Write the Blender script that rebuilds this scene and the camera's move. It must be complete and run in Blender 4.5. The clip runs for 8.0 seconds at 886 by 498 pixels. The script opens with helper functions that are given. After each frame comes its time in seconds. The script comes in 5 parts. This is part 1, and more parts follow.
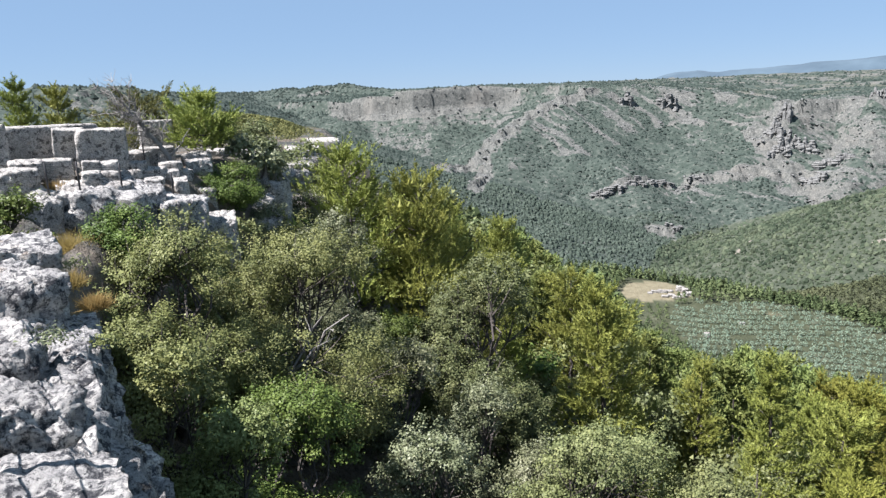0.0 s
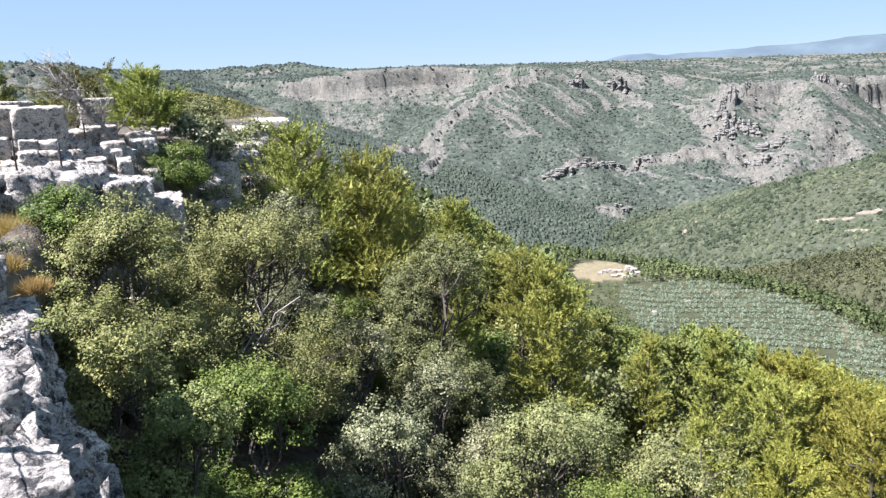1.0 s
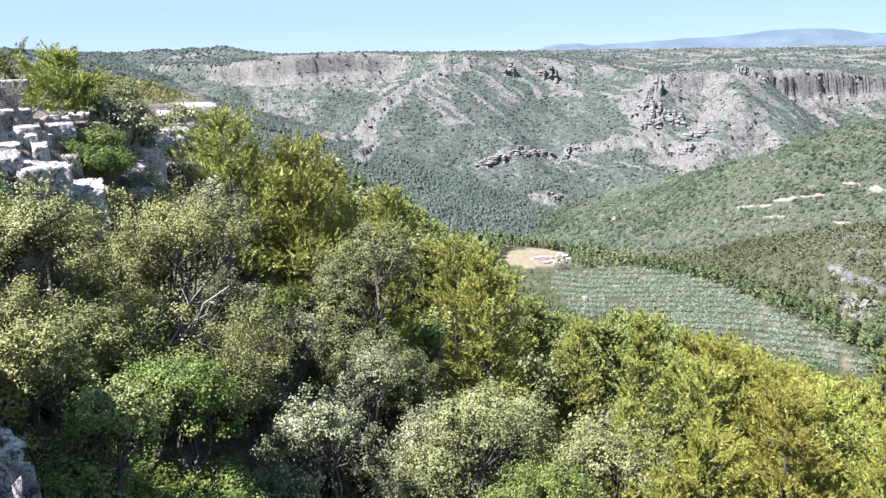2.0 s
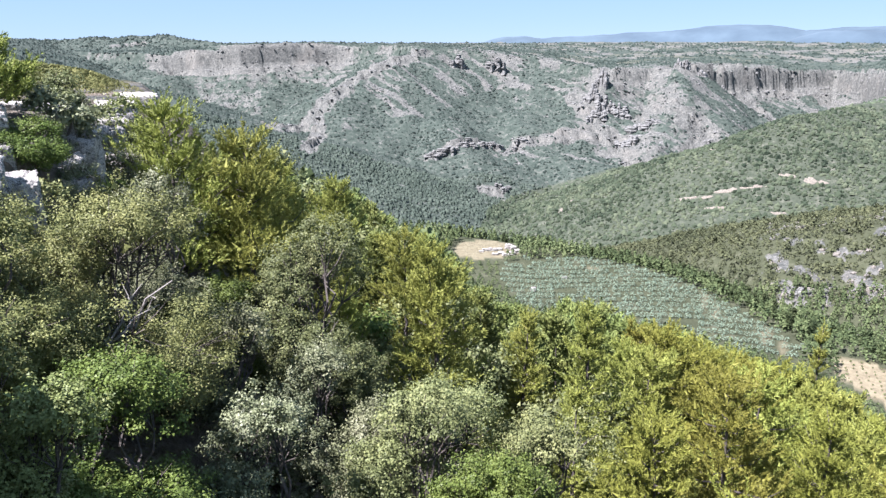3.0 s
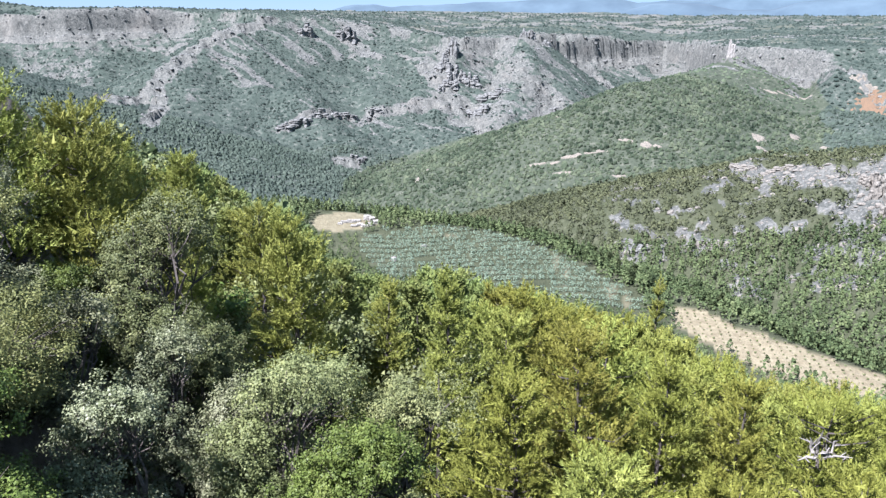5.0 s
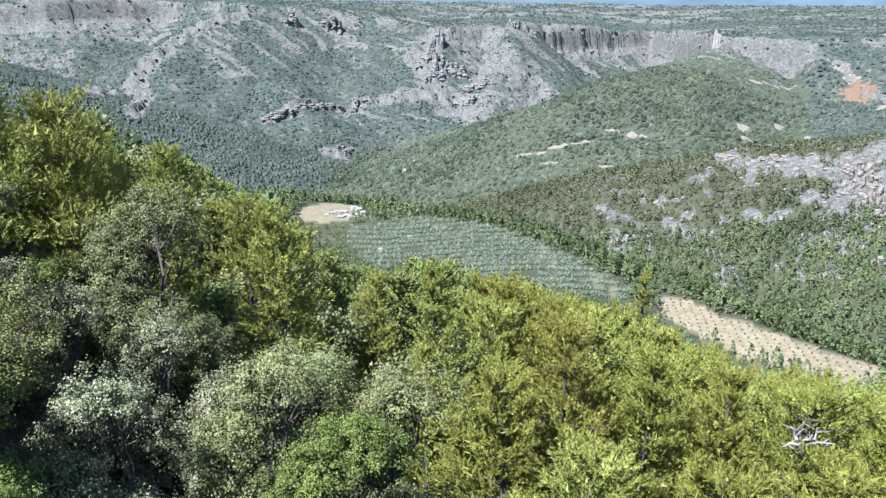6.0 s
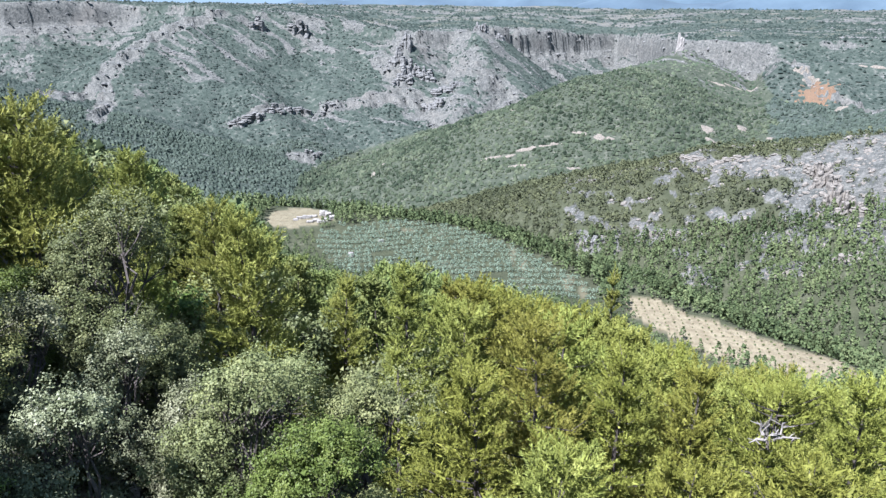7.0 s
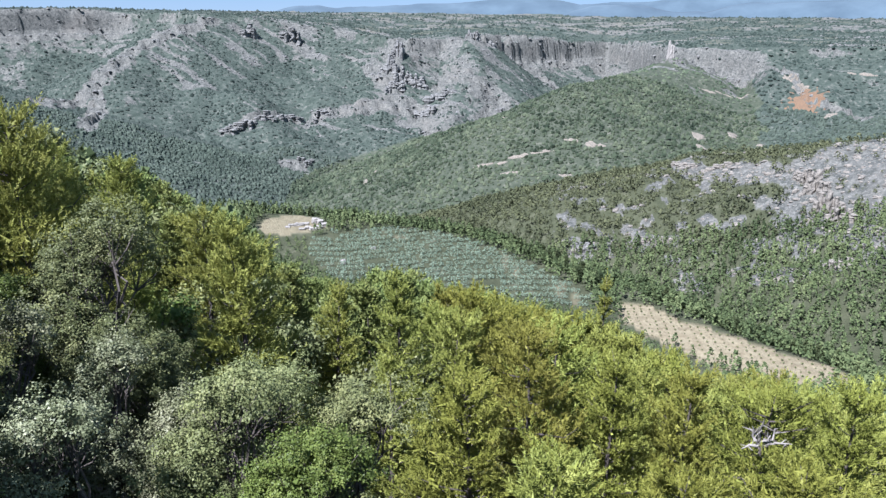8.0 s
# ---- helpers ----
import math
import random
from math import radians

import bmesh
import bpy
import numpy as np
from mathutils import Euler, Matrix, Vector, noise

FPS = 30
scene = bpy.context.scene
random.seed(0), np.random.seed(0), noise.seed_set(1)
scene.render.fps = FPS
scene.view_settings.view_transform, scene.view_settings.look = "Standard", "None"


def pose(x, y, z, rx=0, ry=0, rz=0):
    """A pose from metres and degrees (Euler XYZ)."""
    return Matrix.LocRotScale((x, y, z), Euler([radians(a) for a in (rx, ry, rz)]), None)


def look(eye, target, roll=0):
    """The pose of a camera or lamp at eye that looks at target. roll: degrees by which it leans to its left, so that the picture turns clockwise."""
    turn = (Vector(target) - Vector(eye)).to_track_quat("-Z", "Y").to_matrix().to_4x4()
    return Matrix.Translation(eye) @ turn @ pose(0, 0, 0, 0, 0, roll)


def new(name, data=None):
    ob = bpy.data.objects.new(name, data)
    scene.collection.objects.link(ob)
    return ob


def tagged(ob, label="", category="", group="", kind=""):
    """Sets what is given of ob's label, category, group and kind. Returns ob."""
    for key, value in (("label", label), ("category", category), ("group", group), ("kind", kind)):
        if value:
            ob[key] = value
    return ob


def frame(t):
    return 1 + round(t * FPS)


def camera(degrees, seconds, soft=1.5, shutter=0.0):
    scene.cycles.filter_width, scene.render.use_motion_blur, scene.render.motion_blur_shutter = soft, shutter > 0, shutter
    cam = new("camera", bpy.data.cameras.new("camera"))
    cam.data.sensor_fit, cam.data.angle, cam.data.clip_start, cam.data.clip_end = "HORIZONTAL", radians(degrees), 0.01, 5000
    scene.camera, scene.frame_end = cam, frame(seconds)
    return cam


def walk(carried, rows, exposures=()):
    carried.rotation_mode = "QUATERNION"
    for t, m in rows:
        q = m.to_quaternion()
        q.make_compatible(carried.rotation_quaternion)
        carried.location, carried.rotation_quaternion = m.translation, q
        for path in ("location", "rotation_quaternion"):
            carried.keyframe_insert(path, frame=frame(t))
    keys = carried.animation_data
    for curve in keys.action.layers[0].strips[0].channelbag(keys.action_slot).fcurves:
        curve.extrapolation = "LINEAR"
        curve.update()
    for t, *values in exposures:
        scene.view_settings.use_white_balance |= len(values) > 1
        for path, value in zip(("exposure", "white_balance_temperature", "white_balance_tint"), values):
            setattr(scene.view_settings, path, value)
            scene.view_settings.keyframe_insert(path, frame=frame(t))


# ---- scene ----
# ---------------------------------------------------------------- camera
cam = camera(62.6, 8.0, soft=1.35)
EYE = 1.6
ROWS = [
    (0.0, 0.000, 0.000, 1.600, 77.76, 2.37, -0.51),
    (0.5, 0.013, -0.001, 1.597, 77.30, 2.10, -2.41),
    (1.0, 0.025, -0.003, 1.589, 76.16, 1.82, -4.18),
    (1.5, 0.038, -0.006, 1.584, 75.39, 1.60, -6.06),
    (2.0, 0.061, -0.009, 1.582, 75.08, 0.88, -9.28),
    (2.2, 0.067, -0.010, 1.581, 75.02, 0.81, -10.15),
    (3.3, 0.097, -0.018, 1.576, 74.23, 0.10, -14.58),
    (3.5, 0.103, -0.020, 1.576, 74.18, 0.09, -15.59),
    (4.0, 0.122, -0.027, 1.572, 73.64, -0.27, -18.39),
    (4.5, 0.146, -0.039, 1.564, 72.42, -0.82, -22.33),
    (5.8, 0.165, -0.048, 1.561, 71.99, -0.21, -25.56),
    (6.0, 0.165, -0.049, 1.557, 71.45, -0.51, -25.55),
    (6.5, 0.172, -0.053, 1.557, 71.39, -0.29, -26.89),
    (7.0, 0.179, -0.056, 1.559, 71.73, -0.51, -28.01),
    (7.5, 0.181, -0.056, 1.563, 72.25, -0.29, -28.24),
    (8.0, 0.184, -0.057, 1.563, 72.29, -0.55, -28.62),
]
walk(cam, [(t, pose(x, y, z, rx, ry, rz)) for t, x, y, z, rx, ry, rz in ROWS],
     [(0.0, 1.71, 5900, 18), (0.5, 1.88, 5980, 20), (1.0, 2.09, 6060, 22), (1.5, 2.2, 5950, 24), (2.0, 2.26, 5880, 25), (3.5, 2.05, 5720, 23), (4.5, 2.03, 5620, 22), (6.0, 1.97, 5450, 19), (6.5, 1.93, 5450, 20), (7.0, 1.89, 5450, 20), (7.5, 1.7, 5450, 20), (8.0, 1.7, 5450, 20)])

# ---------------------------------------------------------------- light
SUN_AZ, SUN_EL = -108.0, 55.0
world = bpy.data.worlds.new("sky")
scene.world = world
world.use_nodes = True
wt = world.node_tree
sky = wt.nodes.new("ShaderNodeTexSky")
sky.sky_type = "NISHITA"
sky.sun_disc = False
sky.sun_elevation, sky.sun_rotation = radians(SUN_EL), radians(SUN_AZ % 360)
sky.altitude, sky.air_density, sky.dust_density, sky.ozone_density = 1800, 0.75, 0.0, 2.0
haze = wt.nodes.new("ShaderNodeMix")  # thin even summer haze over the clear sky
haze.data_type = "RGBA"
haze.inputs[0].default_value = 0.76
haze.inputs[7].default_value = (3.1, 4.67, 6.02, 1)
wt.links.new(sky.outputs[0], haze.inputs[6])
wt.links.new(haze.outputs[2], wt.nodes["Background"].inputs[0])
wt.nodes["Background"].inputs[1].default_value = 0.036
sun = new("sun", bpy.data.lights.new("sun", "SUN"))
sun.data.energy, sun.data.angle, sun.data.color = 5.0, radians(0.53), (1.0, 0.95, 0.86)
se, sa = radians(SUN_EL), radians(SUN_AZ)
sun_dir = Vector((math.sin(sa) * math.cos(se), math.cos(sa) * math.cos(se), math.sin(se)))
sun.matrix_world = look(sun_dir * 60, (0, 0, 0))


# ---------------------------------------------------------------- materials
def material(name):
    m = bpy.data.materials.new(name)
    m.use_nodes = True
    nt = m.node_tree
    return m, nt, nt.nodes["Principled BSDF"]


def node(nt, kind, **inputs):
    n = nt.nodes.new(kind)
    for key, value in inputs.items():
        n.inputs[key.replace("_", " ")].default_value = value
    return n


def ramp(nt, source, stops):
    n = nt.nodes.new("ShaderNodeValToRGB")
    e = n.color_ramp.elements
    while len(e) < len(stops):
        e.new(0.5)
    for i, (at, colour) in enumerate(stops):
        e[i].position = at
        e[i].color = (*colour, 1) if len(colour) == 3 else colour
    nt.links.new(source, n.inputs[0])
    return n.outputs[0]


def mixed(nt, factor, a, b, blend="MIX"):
    n = nt.nodes.new("ShaderNodeMix")
    n.data_type, n.blend_type = "RGBA", blend
    for sock, v in ((n.inputs[0], factor), (n.inputs[6], a), (n.inputs[7], b)):
        if isinstance(v, (int, float)):
            sock.default_value = v
        elif isinstance(v, tuple):
            sock.default_value = (*v, 1)
        else:
            nt.links.new(v, sock)
    return n.outputs[2]


def noise_out(nt, scale, detail=6.0, rough=0.6, coords=None):
    n = node(nt, "ShaderNodeTexNoise", Scale=scale, Detail=detail, Roughness=rough)
    if coords is None:
        coords = nt.nodes.new("ShaderNodeNewGeometry").outputs["Position"]
    nt.links.new(coords, n.inputs["Vector"])
    return n.outputs[0]


def bumped(nt, bsdf, height, strength, distance):
    b = node(nt, "ShaderNodeBump", Strength=strength, Distance=distance)
    nt.links.new(height, b.inputs["Height"])
    nt.links.new(b.outputs[0], bsdf.inputs["Normal"])


def leaf_material(name, dark, mid, light, translucent=0.3, rough=0.6, patch_scale=1.3, clump=0.62):
    m, nt, bsdf = material(name)
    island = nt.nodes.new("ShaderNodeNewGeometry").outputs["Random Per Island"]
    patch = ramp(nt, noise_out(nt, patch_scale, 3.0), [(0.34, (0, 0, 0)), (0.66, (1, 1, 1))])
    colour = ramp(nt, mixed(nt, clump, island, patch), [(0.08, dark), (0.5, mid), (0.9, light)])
    info = nt.nodes.new("ShaderNodeObjectInfo").outputs["Random"]
    hue = nt.nodes.new("ShaderNodeHueSaturation")
    nt.links.new(ramp(nt, info, [(0.0, (0.485,) * 3), (1.0, (0.512,) * 3)]), hue.inputs["Hue"])
    nt.links.new(ramp(nt, info, [(0.0, (0.85,) * 3), (1.0, (1.0,) * 3)]), hue.inputs["Value"])
    nt.links.new(colour, hue.inputs["Color"])
    nt.links.new(hue.outputs[0], bsdf.inputs["Base Color"])
    bsdf.inputs["Roughness"].default_value = rough
    bsdf.inputs["Specular IOR Level"].default_value = 0.15
    tr = nt.nodes.new("ShaderNodeBsdfTranslucent")
    nt.links.new(hue.outputs[0], tr.inputs["Color"])
    mx = nt.nodes.new("ShaderNodeMixShader")
    mx.inputs[0].default_value = translucent
    nt.links.new(bsdf.outputs[0], mx.inputs[1])
    nt.links.new(tr.outputs[0], mx.inputs[2])
    nt.links.new(mx.outputs[0], nt.nodes["Material Output"].inputs["Surface"])
    return m


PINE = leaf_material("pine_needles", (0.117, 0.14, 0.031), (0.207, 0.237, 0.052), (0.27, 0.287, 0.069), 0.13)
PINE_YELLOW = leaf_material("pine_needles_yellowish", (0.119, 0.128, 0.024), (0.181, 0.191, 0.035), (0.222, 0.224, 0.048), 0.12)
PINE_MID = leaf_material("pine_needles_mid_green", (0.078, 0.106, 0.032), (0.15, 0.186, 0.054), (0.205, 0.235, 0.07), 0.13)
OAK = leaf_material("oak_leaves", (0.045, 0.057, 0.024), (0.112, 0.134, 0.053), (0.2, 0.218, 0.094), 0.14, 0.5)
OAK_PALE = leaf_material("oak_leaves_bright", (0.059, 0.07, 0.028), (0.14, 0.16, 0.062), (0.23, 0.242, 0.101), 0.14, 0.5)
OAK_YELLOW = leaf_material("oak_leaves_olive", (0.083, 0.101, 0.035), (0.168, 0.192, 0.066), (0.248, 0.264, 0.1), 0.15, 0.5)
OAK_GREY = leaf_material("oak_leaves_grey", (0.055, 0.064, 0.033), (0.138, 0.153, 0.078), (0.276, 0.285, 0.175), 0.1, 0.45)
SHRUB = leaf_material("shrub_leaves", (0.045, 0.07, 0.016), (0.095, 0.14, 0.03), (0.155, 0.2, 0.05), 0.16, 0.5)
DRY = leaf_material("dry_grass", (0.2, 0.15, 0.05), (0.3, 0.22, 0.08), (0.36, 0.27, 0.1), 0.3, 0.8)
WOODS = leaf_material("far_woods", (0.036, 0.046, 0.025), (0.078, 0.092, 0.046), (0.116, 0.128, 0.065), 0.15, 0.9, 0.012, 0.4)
# dark far scrub with the blue of distance haze mixed into its leaves
WOODS_HAZE_BLUE = leaf_material("far_maquis_haze_blue", (0.014, 0.022, 0.018), (0.035, 0.05, 0.042), (0.068, 0.084, 0.07), 0.12, 0.9, 0.008, 0.4)
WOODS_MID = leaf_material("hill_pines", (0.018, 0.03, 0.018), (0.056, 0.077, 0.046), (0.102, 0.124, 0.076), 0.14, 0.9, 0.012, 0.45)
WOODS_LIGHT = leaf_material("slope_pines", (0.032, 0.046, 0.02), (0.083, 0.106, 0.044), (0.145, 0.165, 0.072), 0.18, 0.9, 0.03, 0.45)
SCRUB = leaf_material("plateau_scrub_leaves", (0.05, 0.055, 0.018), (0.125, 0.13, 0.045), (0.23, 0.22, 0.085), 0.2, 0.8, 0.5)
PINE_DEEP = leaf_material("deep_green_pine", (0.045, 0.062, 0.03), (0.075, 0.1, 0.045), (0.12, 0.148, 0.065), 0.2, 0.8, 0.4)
# halfway step of the painted haze, between hill green and far blue
WOODS_HAZE_GREY = leaf_material("valley_pines_haze_grey", (0.036, 0.05, 0.038), (0.056, 0.074, 0.056), (0.078, 0.097, 0.074), 0.14, 0.9, 0.012, 0.4)
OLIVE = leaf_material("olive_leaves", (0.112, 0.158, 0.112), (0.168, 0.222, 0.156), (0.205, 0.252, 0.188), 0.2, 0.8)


def bark_material(name, dark, light):
    m, nt, bsdf = material(name)
    n = noise_out(nt, 14.0, 8.0, 0.7)
    nt.links.new(ramp(nt, n, [(0.3, dark), (0.7, light)]), bsdf.inputs["Base Color"])
    bsdf.inputs["Roughness"].default_value = 0.9
    bumped(nt, bsdf, n, 0.6, 0.02)
    return m


BARK = bark_material("bark", (0.035, 0.029, 0.024), (0.09, 0.076, 0.065))
BARK_PALE = bark_material("pale_dead_wood", (0.12, 0.112, 0.1), (0.27, 0.25, 0.223))


def stone_material(name, pale=(0.62, 0.6, 0.55), grey=(0.33, 0.33, 0.325), dark=(0.1, 0.1, 0.1), scale=1.0, warm=(0.55, 0.43, 0.3)):
    m, nt, bsdf = material(name)
    big = noise_out(nt, 1.1 * scale, 6.0, 0.65)
    fine = noise_out(nt, 9.0 * scale, 8.0, 0.7)
    pits = noise_out(nt, 3.7 * scale, 9.0, 0.75)
    colour = ramp(nt, big, [(0.34, grey), (0.62, pale)])
    colour = mixed(nt, ramp(nt, fine, [(0.44, (1, 1, 1)), (0.54, (0, 0, 0))]), colour, grey)
    colour = mixed(nt, ramp(nt, pits, [(0.42, (1, 1, 1)), (0.475, (0, 0, 0))]), colour, dark)
    colour = mixed(nt, ramp(nt, noise_out(nt, 2.3 * scale, 4.0), [(0.62, (0, 0, 0)), (0.78, (0.6, 0.6, 0.6))]), colour, warm)
    specks = noise_out(nt, 17.0 * scale, 5.0, 0.8)
    colour = mixed(nt, ramp(nt, specks, [(0.41, (0.85, 0.85, 0.85)), (0.48, (0, 0, 0))]), colour, dark)
    colour = mixed(nt, ramp(nt, specks, [(0.55, (0, 0, 0)), (0.68, (0.55, 0.55, 0.55))]), colour, pale)
    nt.links.new(colour, bsdf.inputs["Base Color"])
    bsdf.inputs["Roughness"].default_value = 0.92
    bsdf.inputs["Specular IOR Level"].default_value = 0.2
    both = mixed(nt, 0.5, pits, mixed(nt, 0.5, fine, specks))
    bumped(nt, bsdf, both, 1.0 if scale > 0.5 else 0.4, 0.2 / scale)
    return m


LIMESTONE = stone_material("weathered_limestone", (0.64, 0.61, 0.55), (0.27, 0.263, 0.25), (0.045, 0.046, 0.05), 1.5)
RUIN_STONE = stone_material("cut_limestone", (0.55, 0.515, 0.455), (0.33, 0.313, 0.286), (0.08, 0.077, 0.072), 1.6)
# limestone greyed toward blue: its colour carries the haze over the cliffs
FAR_ROCK = stone_material("cliff_limestone_haze_grey", (0.193, 0.191, 0.176), (0.133, 0.134, 0.126), (0.061, 0.062, 0.06), 0.07, (0.225, 0.19, 0.155))
KNOLL_ROCK = stone_material("hill_limestone", (0.225, 0.203, 0.168), (0.16, 0.146, 0.122), (0.075, 0.074, 0.07), 0.25, (0.22, 0.18, 0.14))
WHITE_ROCK = stone_material("quarried_limestone", (0.21, 0.187, 0.148), (0.155, 0.136, 0.108), (0.06, 0.058, 0.052), 0.3, (0.18, 0.14, 0.1))
HEAP_STONE = stone_material("excavated_limestone", (0.34, 0.325, 0.295), (0.24, 0.228, 0.205), (0.08, 0.075, 0.068), 0.5, (0.3, 0.24, 0.18))
OCHRE = stone_material("ochre_cut_earth", (0.16, 0.102, 0.06), (0.125, 0.082, 0.05), (0.07, 0.05, 0.034), 0.2, (0.16, 0.12, 0.085))

m, nt, bsdf = material("black_painted_steel")
nt.links.new(ramp(nt, noise_out(nt, 30.0), [(0.4, (0.012, 0.012, 0.013)), (0.8, (0.05, 0.04, 0.035))]), bsdf.inputs["Base Color"])
bsdf.inputs["Roughness"].default_value = 0.5
STEEL = m


def ground_material():
    m, nt, bsdf = material("hillside_ground")
    at = nt.nodes.new("ShaderNodeAttribute")
    at.attribute_name = "cover"
    sep = nt.nodes.new("ShaderNodeSeparateColor")
    nt.links.new(at.outputs["Color"], sep.inputs[0])
    rock, bare, far = sep.outputs[0], sep.outputs[1], sep.outputs[2]
    big, mid, fine = noise_out(nt, 0.012, 8.0, 0.65), noise_out(nt, 0.09, 8.0, 0.7), noise_out(nt, 2.2, 8.0, 0.7)
    earth = ramp(nt, fine, [(0.3, (0.1, 0.08, 0.058)), (0.55, (0.19, 0.16, 0.125)), (0.75, (0.28, 0.245, 0.2))])
    scrub = ramp(nt, mid, [(0.35, (0.04, 0.046, 0.026)), (0.55, (0.058, 0.064, 0.037)), (0.7, (0.1, 0.101, 0.068))])
    # bare stone, blue share raised to stand in for haze on far slopes
    stone = ramp(nt, mid, [(0.3, (0.061, 0.063, 0.057)), (0.45, (0.097, 0.098, 0.088)), (0.6, (0.135, 0.134, 0.118)), (0.75, (0.184, 0.177, 0.152))])
    crack = noise_out(nt, 0.16, 9.0, 0.8)
    stone = mixed(nt, ramp(nt, crack, [(0.43, (0.9, 0.9, 0.9)), (0.52, (0, 0, 0))]), stone, (0.045, 0.05, 0.045))
    grit = noise_out(nt, 0.42, 10.0, 0.85)
    stone = mixed(nt, ramp(nt, grit, [(0.42, (0.8, 0.8, 0.8)), (0.5, (0, 0, 0))]), stone, (0.06, 0.064, 0.058))
    stone = mixed(nt, ramp(nt, grit, [(0.53, (0, 0, 0)), (0.6, (0.7, 0.7, 0.7))]), stone, (0.203, 0.201, 0.188))
    stone = mixed(nt, ramp(nt, big, [(0.52, (0, 0, 0)), (0.72, (0.4, 0.4, 0.4))]), stone, (0.166, 0.153, 0.132))
    soil = ramp(nt, noise_out(nt, 0.25, 8.0, 0.7), [(0.3, (0.14, 0.115, 0.074)), (0.5, (0.205, 0.177, 0.115)), (0.7, (0.252, 0.222, 0.148))])
    # scrub tone for far ground, bluer because haze is painted into it
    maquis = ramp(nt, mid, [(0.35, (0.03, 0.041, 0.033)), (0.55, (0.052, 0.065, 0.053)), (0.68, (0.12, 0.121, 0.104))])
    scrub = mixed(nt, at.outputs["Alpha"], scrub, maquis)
    cover = mixed(nt, far, earth, scrub)
    edge = nt.nodes.new("ShaderNodeMath")
    edge.operation = "ADD"
    nt.links.new(rock, edge.inputs[0])
    nt.links.new(ramp(nt, noise_out(nt, 0.06, 9.0, 0.75), [(0.2, (0, 0, 0)), (0.8, (1, 1, 1))]), edge.inputs[1])
    cover = mixed(nt, ramp(nt, edge.outputs[0], [(0.85, (0, 0, 0)), (1.0, (1, 1, 1))]), cover, stone)
    cover = mixed(nt, bare, cover, soil)
    nt.links.new(cover, bsdf.inputs["Base Color"])
    bsdf.inputs["Roughness"].default_value = 0.95
    bsdf.inputs["Specular IOR Level"].default_value = 0.1
    bumped(nt, bsdf, mixed(nt, 0.4, mid, crack), 0.8, 5.0)
    return m


GROUND = ground_material()

# distance haze is put into the mountains' base colour as blue
m, nt, bsdf = material("distant_mountains_haze_blue")
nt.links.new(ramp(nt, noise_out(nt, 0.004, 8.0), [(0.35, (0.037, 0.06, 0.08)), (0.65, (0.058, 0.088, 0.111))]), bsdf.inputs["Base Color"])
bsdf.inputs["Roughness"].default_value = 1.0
HAZE_BLUE = m


# ---------------------------------------------------------------- small helpers
def mesh_of(name, verts, faces, mat=None, smooth=False):
    me = bpy.data.meshes.new(name)
    verts, faces = np.asarray(verts, dtype=np.float32), np.asarray(faces, dtype=np.int32)
    k = faces.shape[1]
    me.vertices.add(len(verts))
    me.vertices.foreach_set("co", verts.ravel())
    me.loops.add(faces.size)
    me.loops.foreach_set("vertex_index", faces.ravel())
    me.polygons.add(len(faces))
    me.polygons.foreach_set("loop_start", np.arange(0, faces.size, k, dtype=np.int32))
    me.polygons.foreach_set("use_smooth", np.full(len(faces), smooth))
    me.update()
    me.validate()
    if mat:
        me.materials.append(mat)
    return me


def part(name, me, parent, label=""):
    ob = new(name, me)
    ob.parent = parent
    return tagged(ob, label) if label else ob


def hashed(ix, iy, seed):
    h = np.sin(ix * 127.1 + iy * 311.7 + seed * 74.7) * 43758.5453
    return h - np.floor(h)


def vnoise(x, y, seed=0):
    ix, iy = np.floor(x), np.floor(y)
    fx, fy = x - ix, y - iy
    fx, fy = fx * fx * (3 - 2 * fx), fy * fy * (3 - 2 * fy)
    a, b = hashed(ix, iy, seed), hashed(ix + 1, iy, seed)
    c, d = hashed(ix, iy + 1, seed), hashed(ix + 1, iy + 1, seed)
    return (a + (b - a) * fx) * (1 - fy) + (c + (d - c) * fx) * fy


def fbm(x, y, octaves=5, seed=0, gain=0.5):
    total, amp, norm = 0.0, 1.0, 0.0
    for o in range(octaves):
        total = total + amp * vnoise(x * 2 ** o, y * 2 ** o, seed + o)
        norm += amp
        amp *= gain
    return total / norm


def smooth01(v):
    v = np.clip(v, 0, 1)
    return v * v * (3 - 2 * v)


def place(az, r):
    return r * math.sin(radians(az)), r * math.cos(radians(az))


# ---------------------------------------------------------------- the land
def ridge(x, y, crest, slope):
    """A ridge along a line of (bearing, distance, height), falling off to both sides."""
    best = np.full(np.shape(x), -1e4)
    pts = [(*place(a, r), z) for a, r, z in crest]
    for (x0, y0, z0), (x1, y1, z1) in zip(pts, pts[1:]):
        dx, dy = x1 - x0, y1 - y0
        s = np.clip(((x - x0) * dx + (y - y0) * dy) / (dx * dx + dy * dy), 0, 1)
        d = np.hypot(x - x0 - s * dx, y - y0 - s * dy)
        best = np.maximum(best, z0 + s * (z1 - z0) - slope * (np.sqrt(d * d + 400) - 20))
    return best


EDGE_Y = [-80, -5, 0, 3, 6, 14, 22, 35, 70, 110, 150, 300, 500, 900]
EDGE_X = [8, 1.4, 0.5, -1.8, -3.7, -8.0, -9.4, -8.4, -11.5, -18, -27, -60, -60, 0]
LIP_AZ = [-180, -40, -15, -10, 0, 7, 20, 32, 41, 45, 52, 60, 80, 180]
LIP_R = [200, 200, 200, 300, 600, 500, 460, 420, 358, 340, 306, 288, 240, 200]
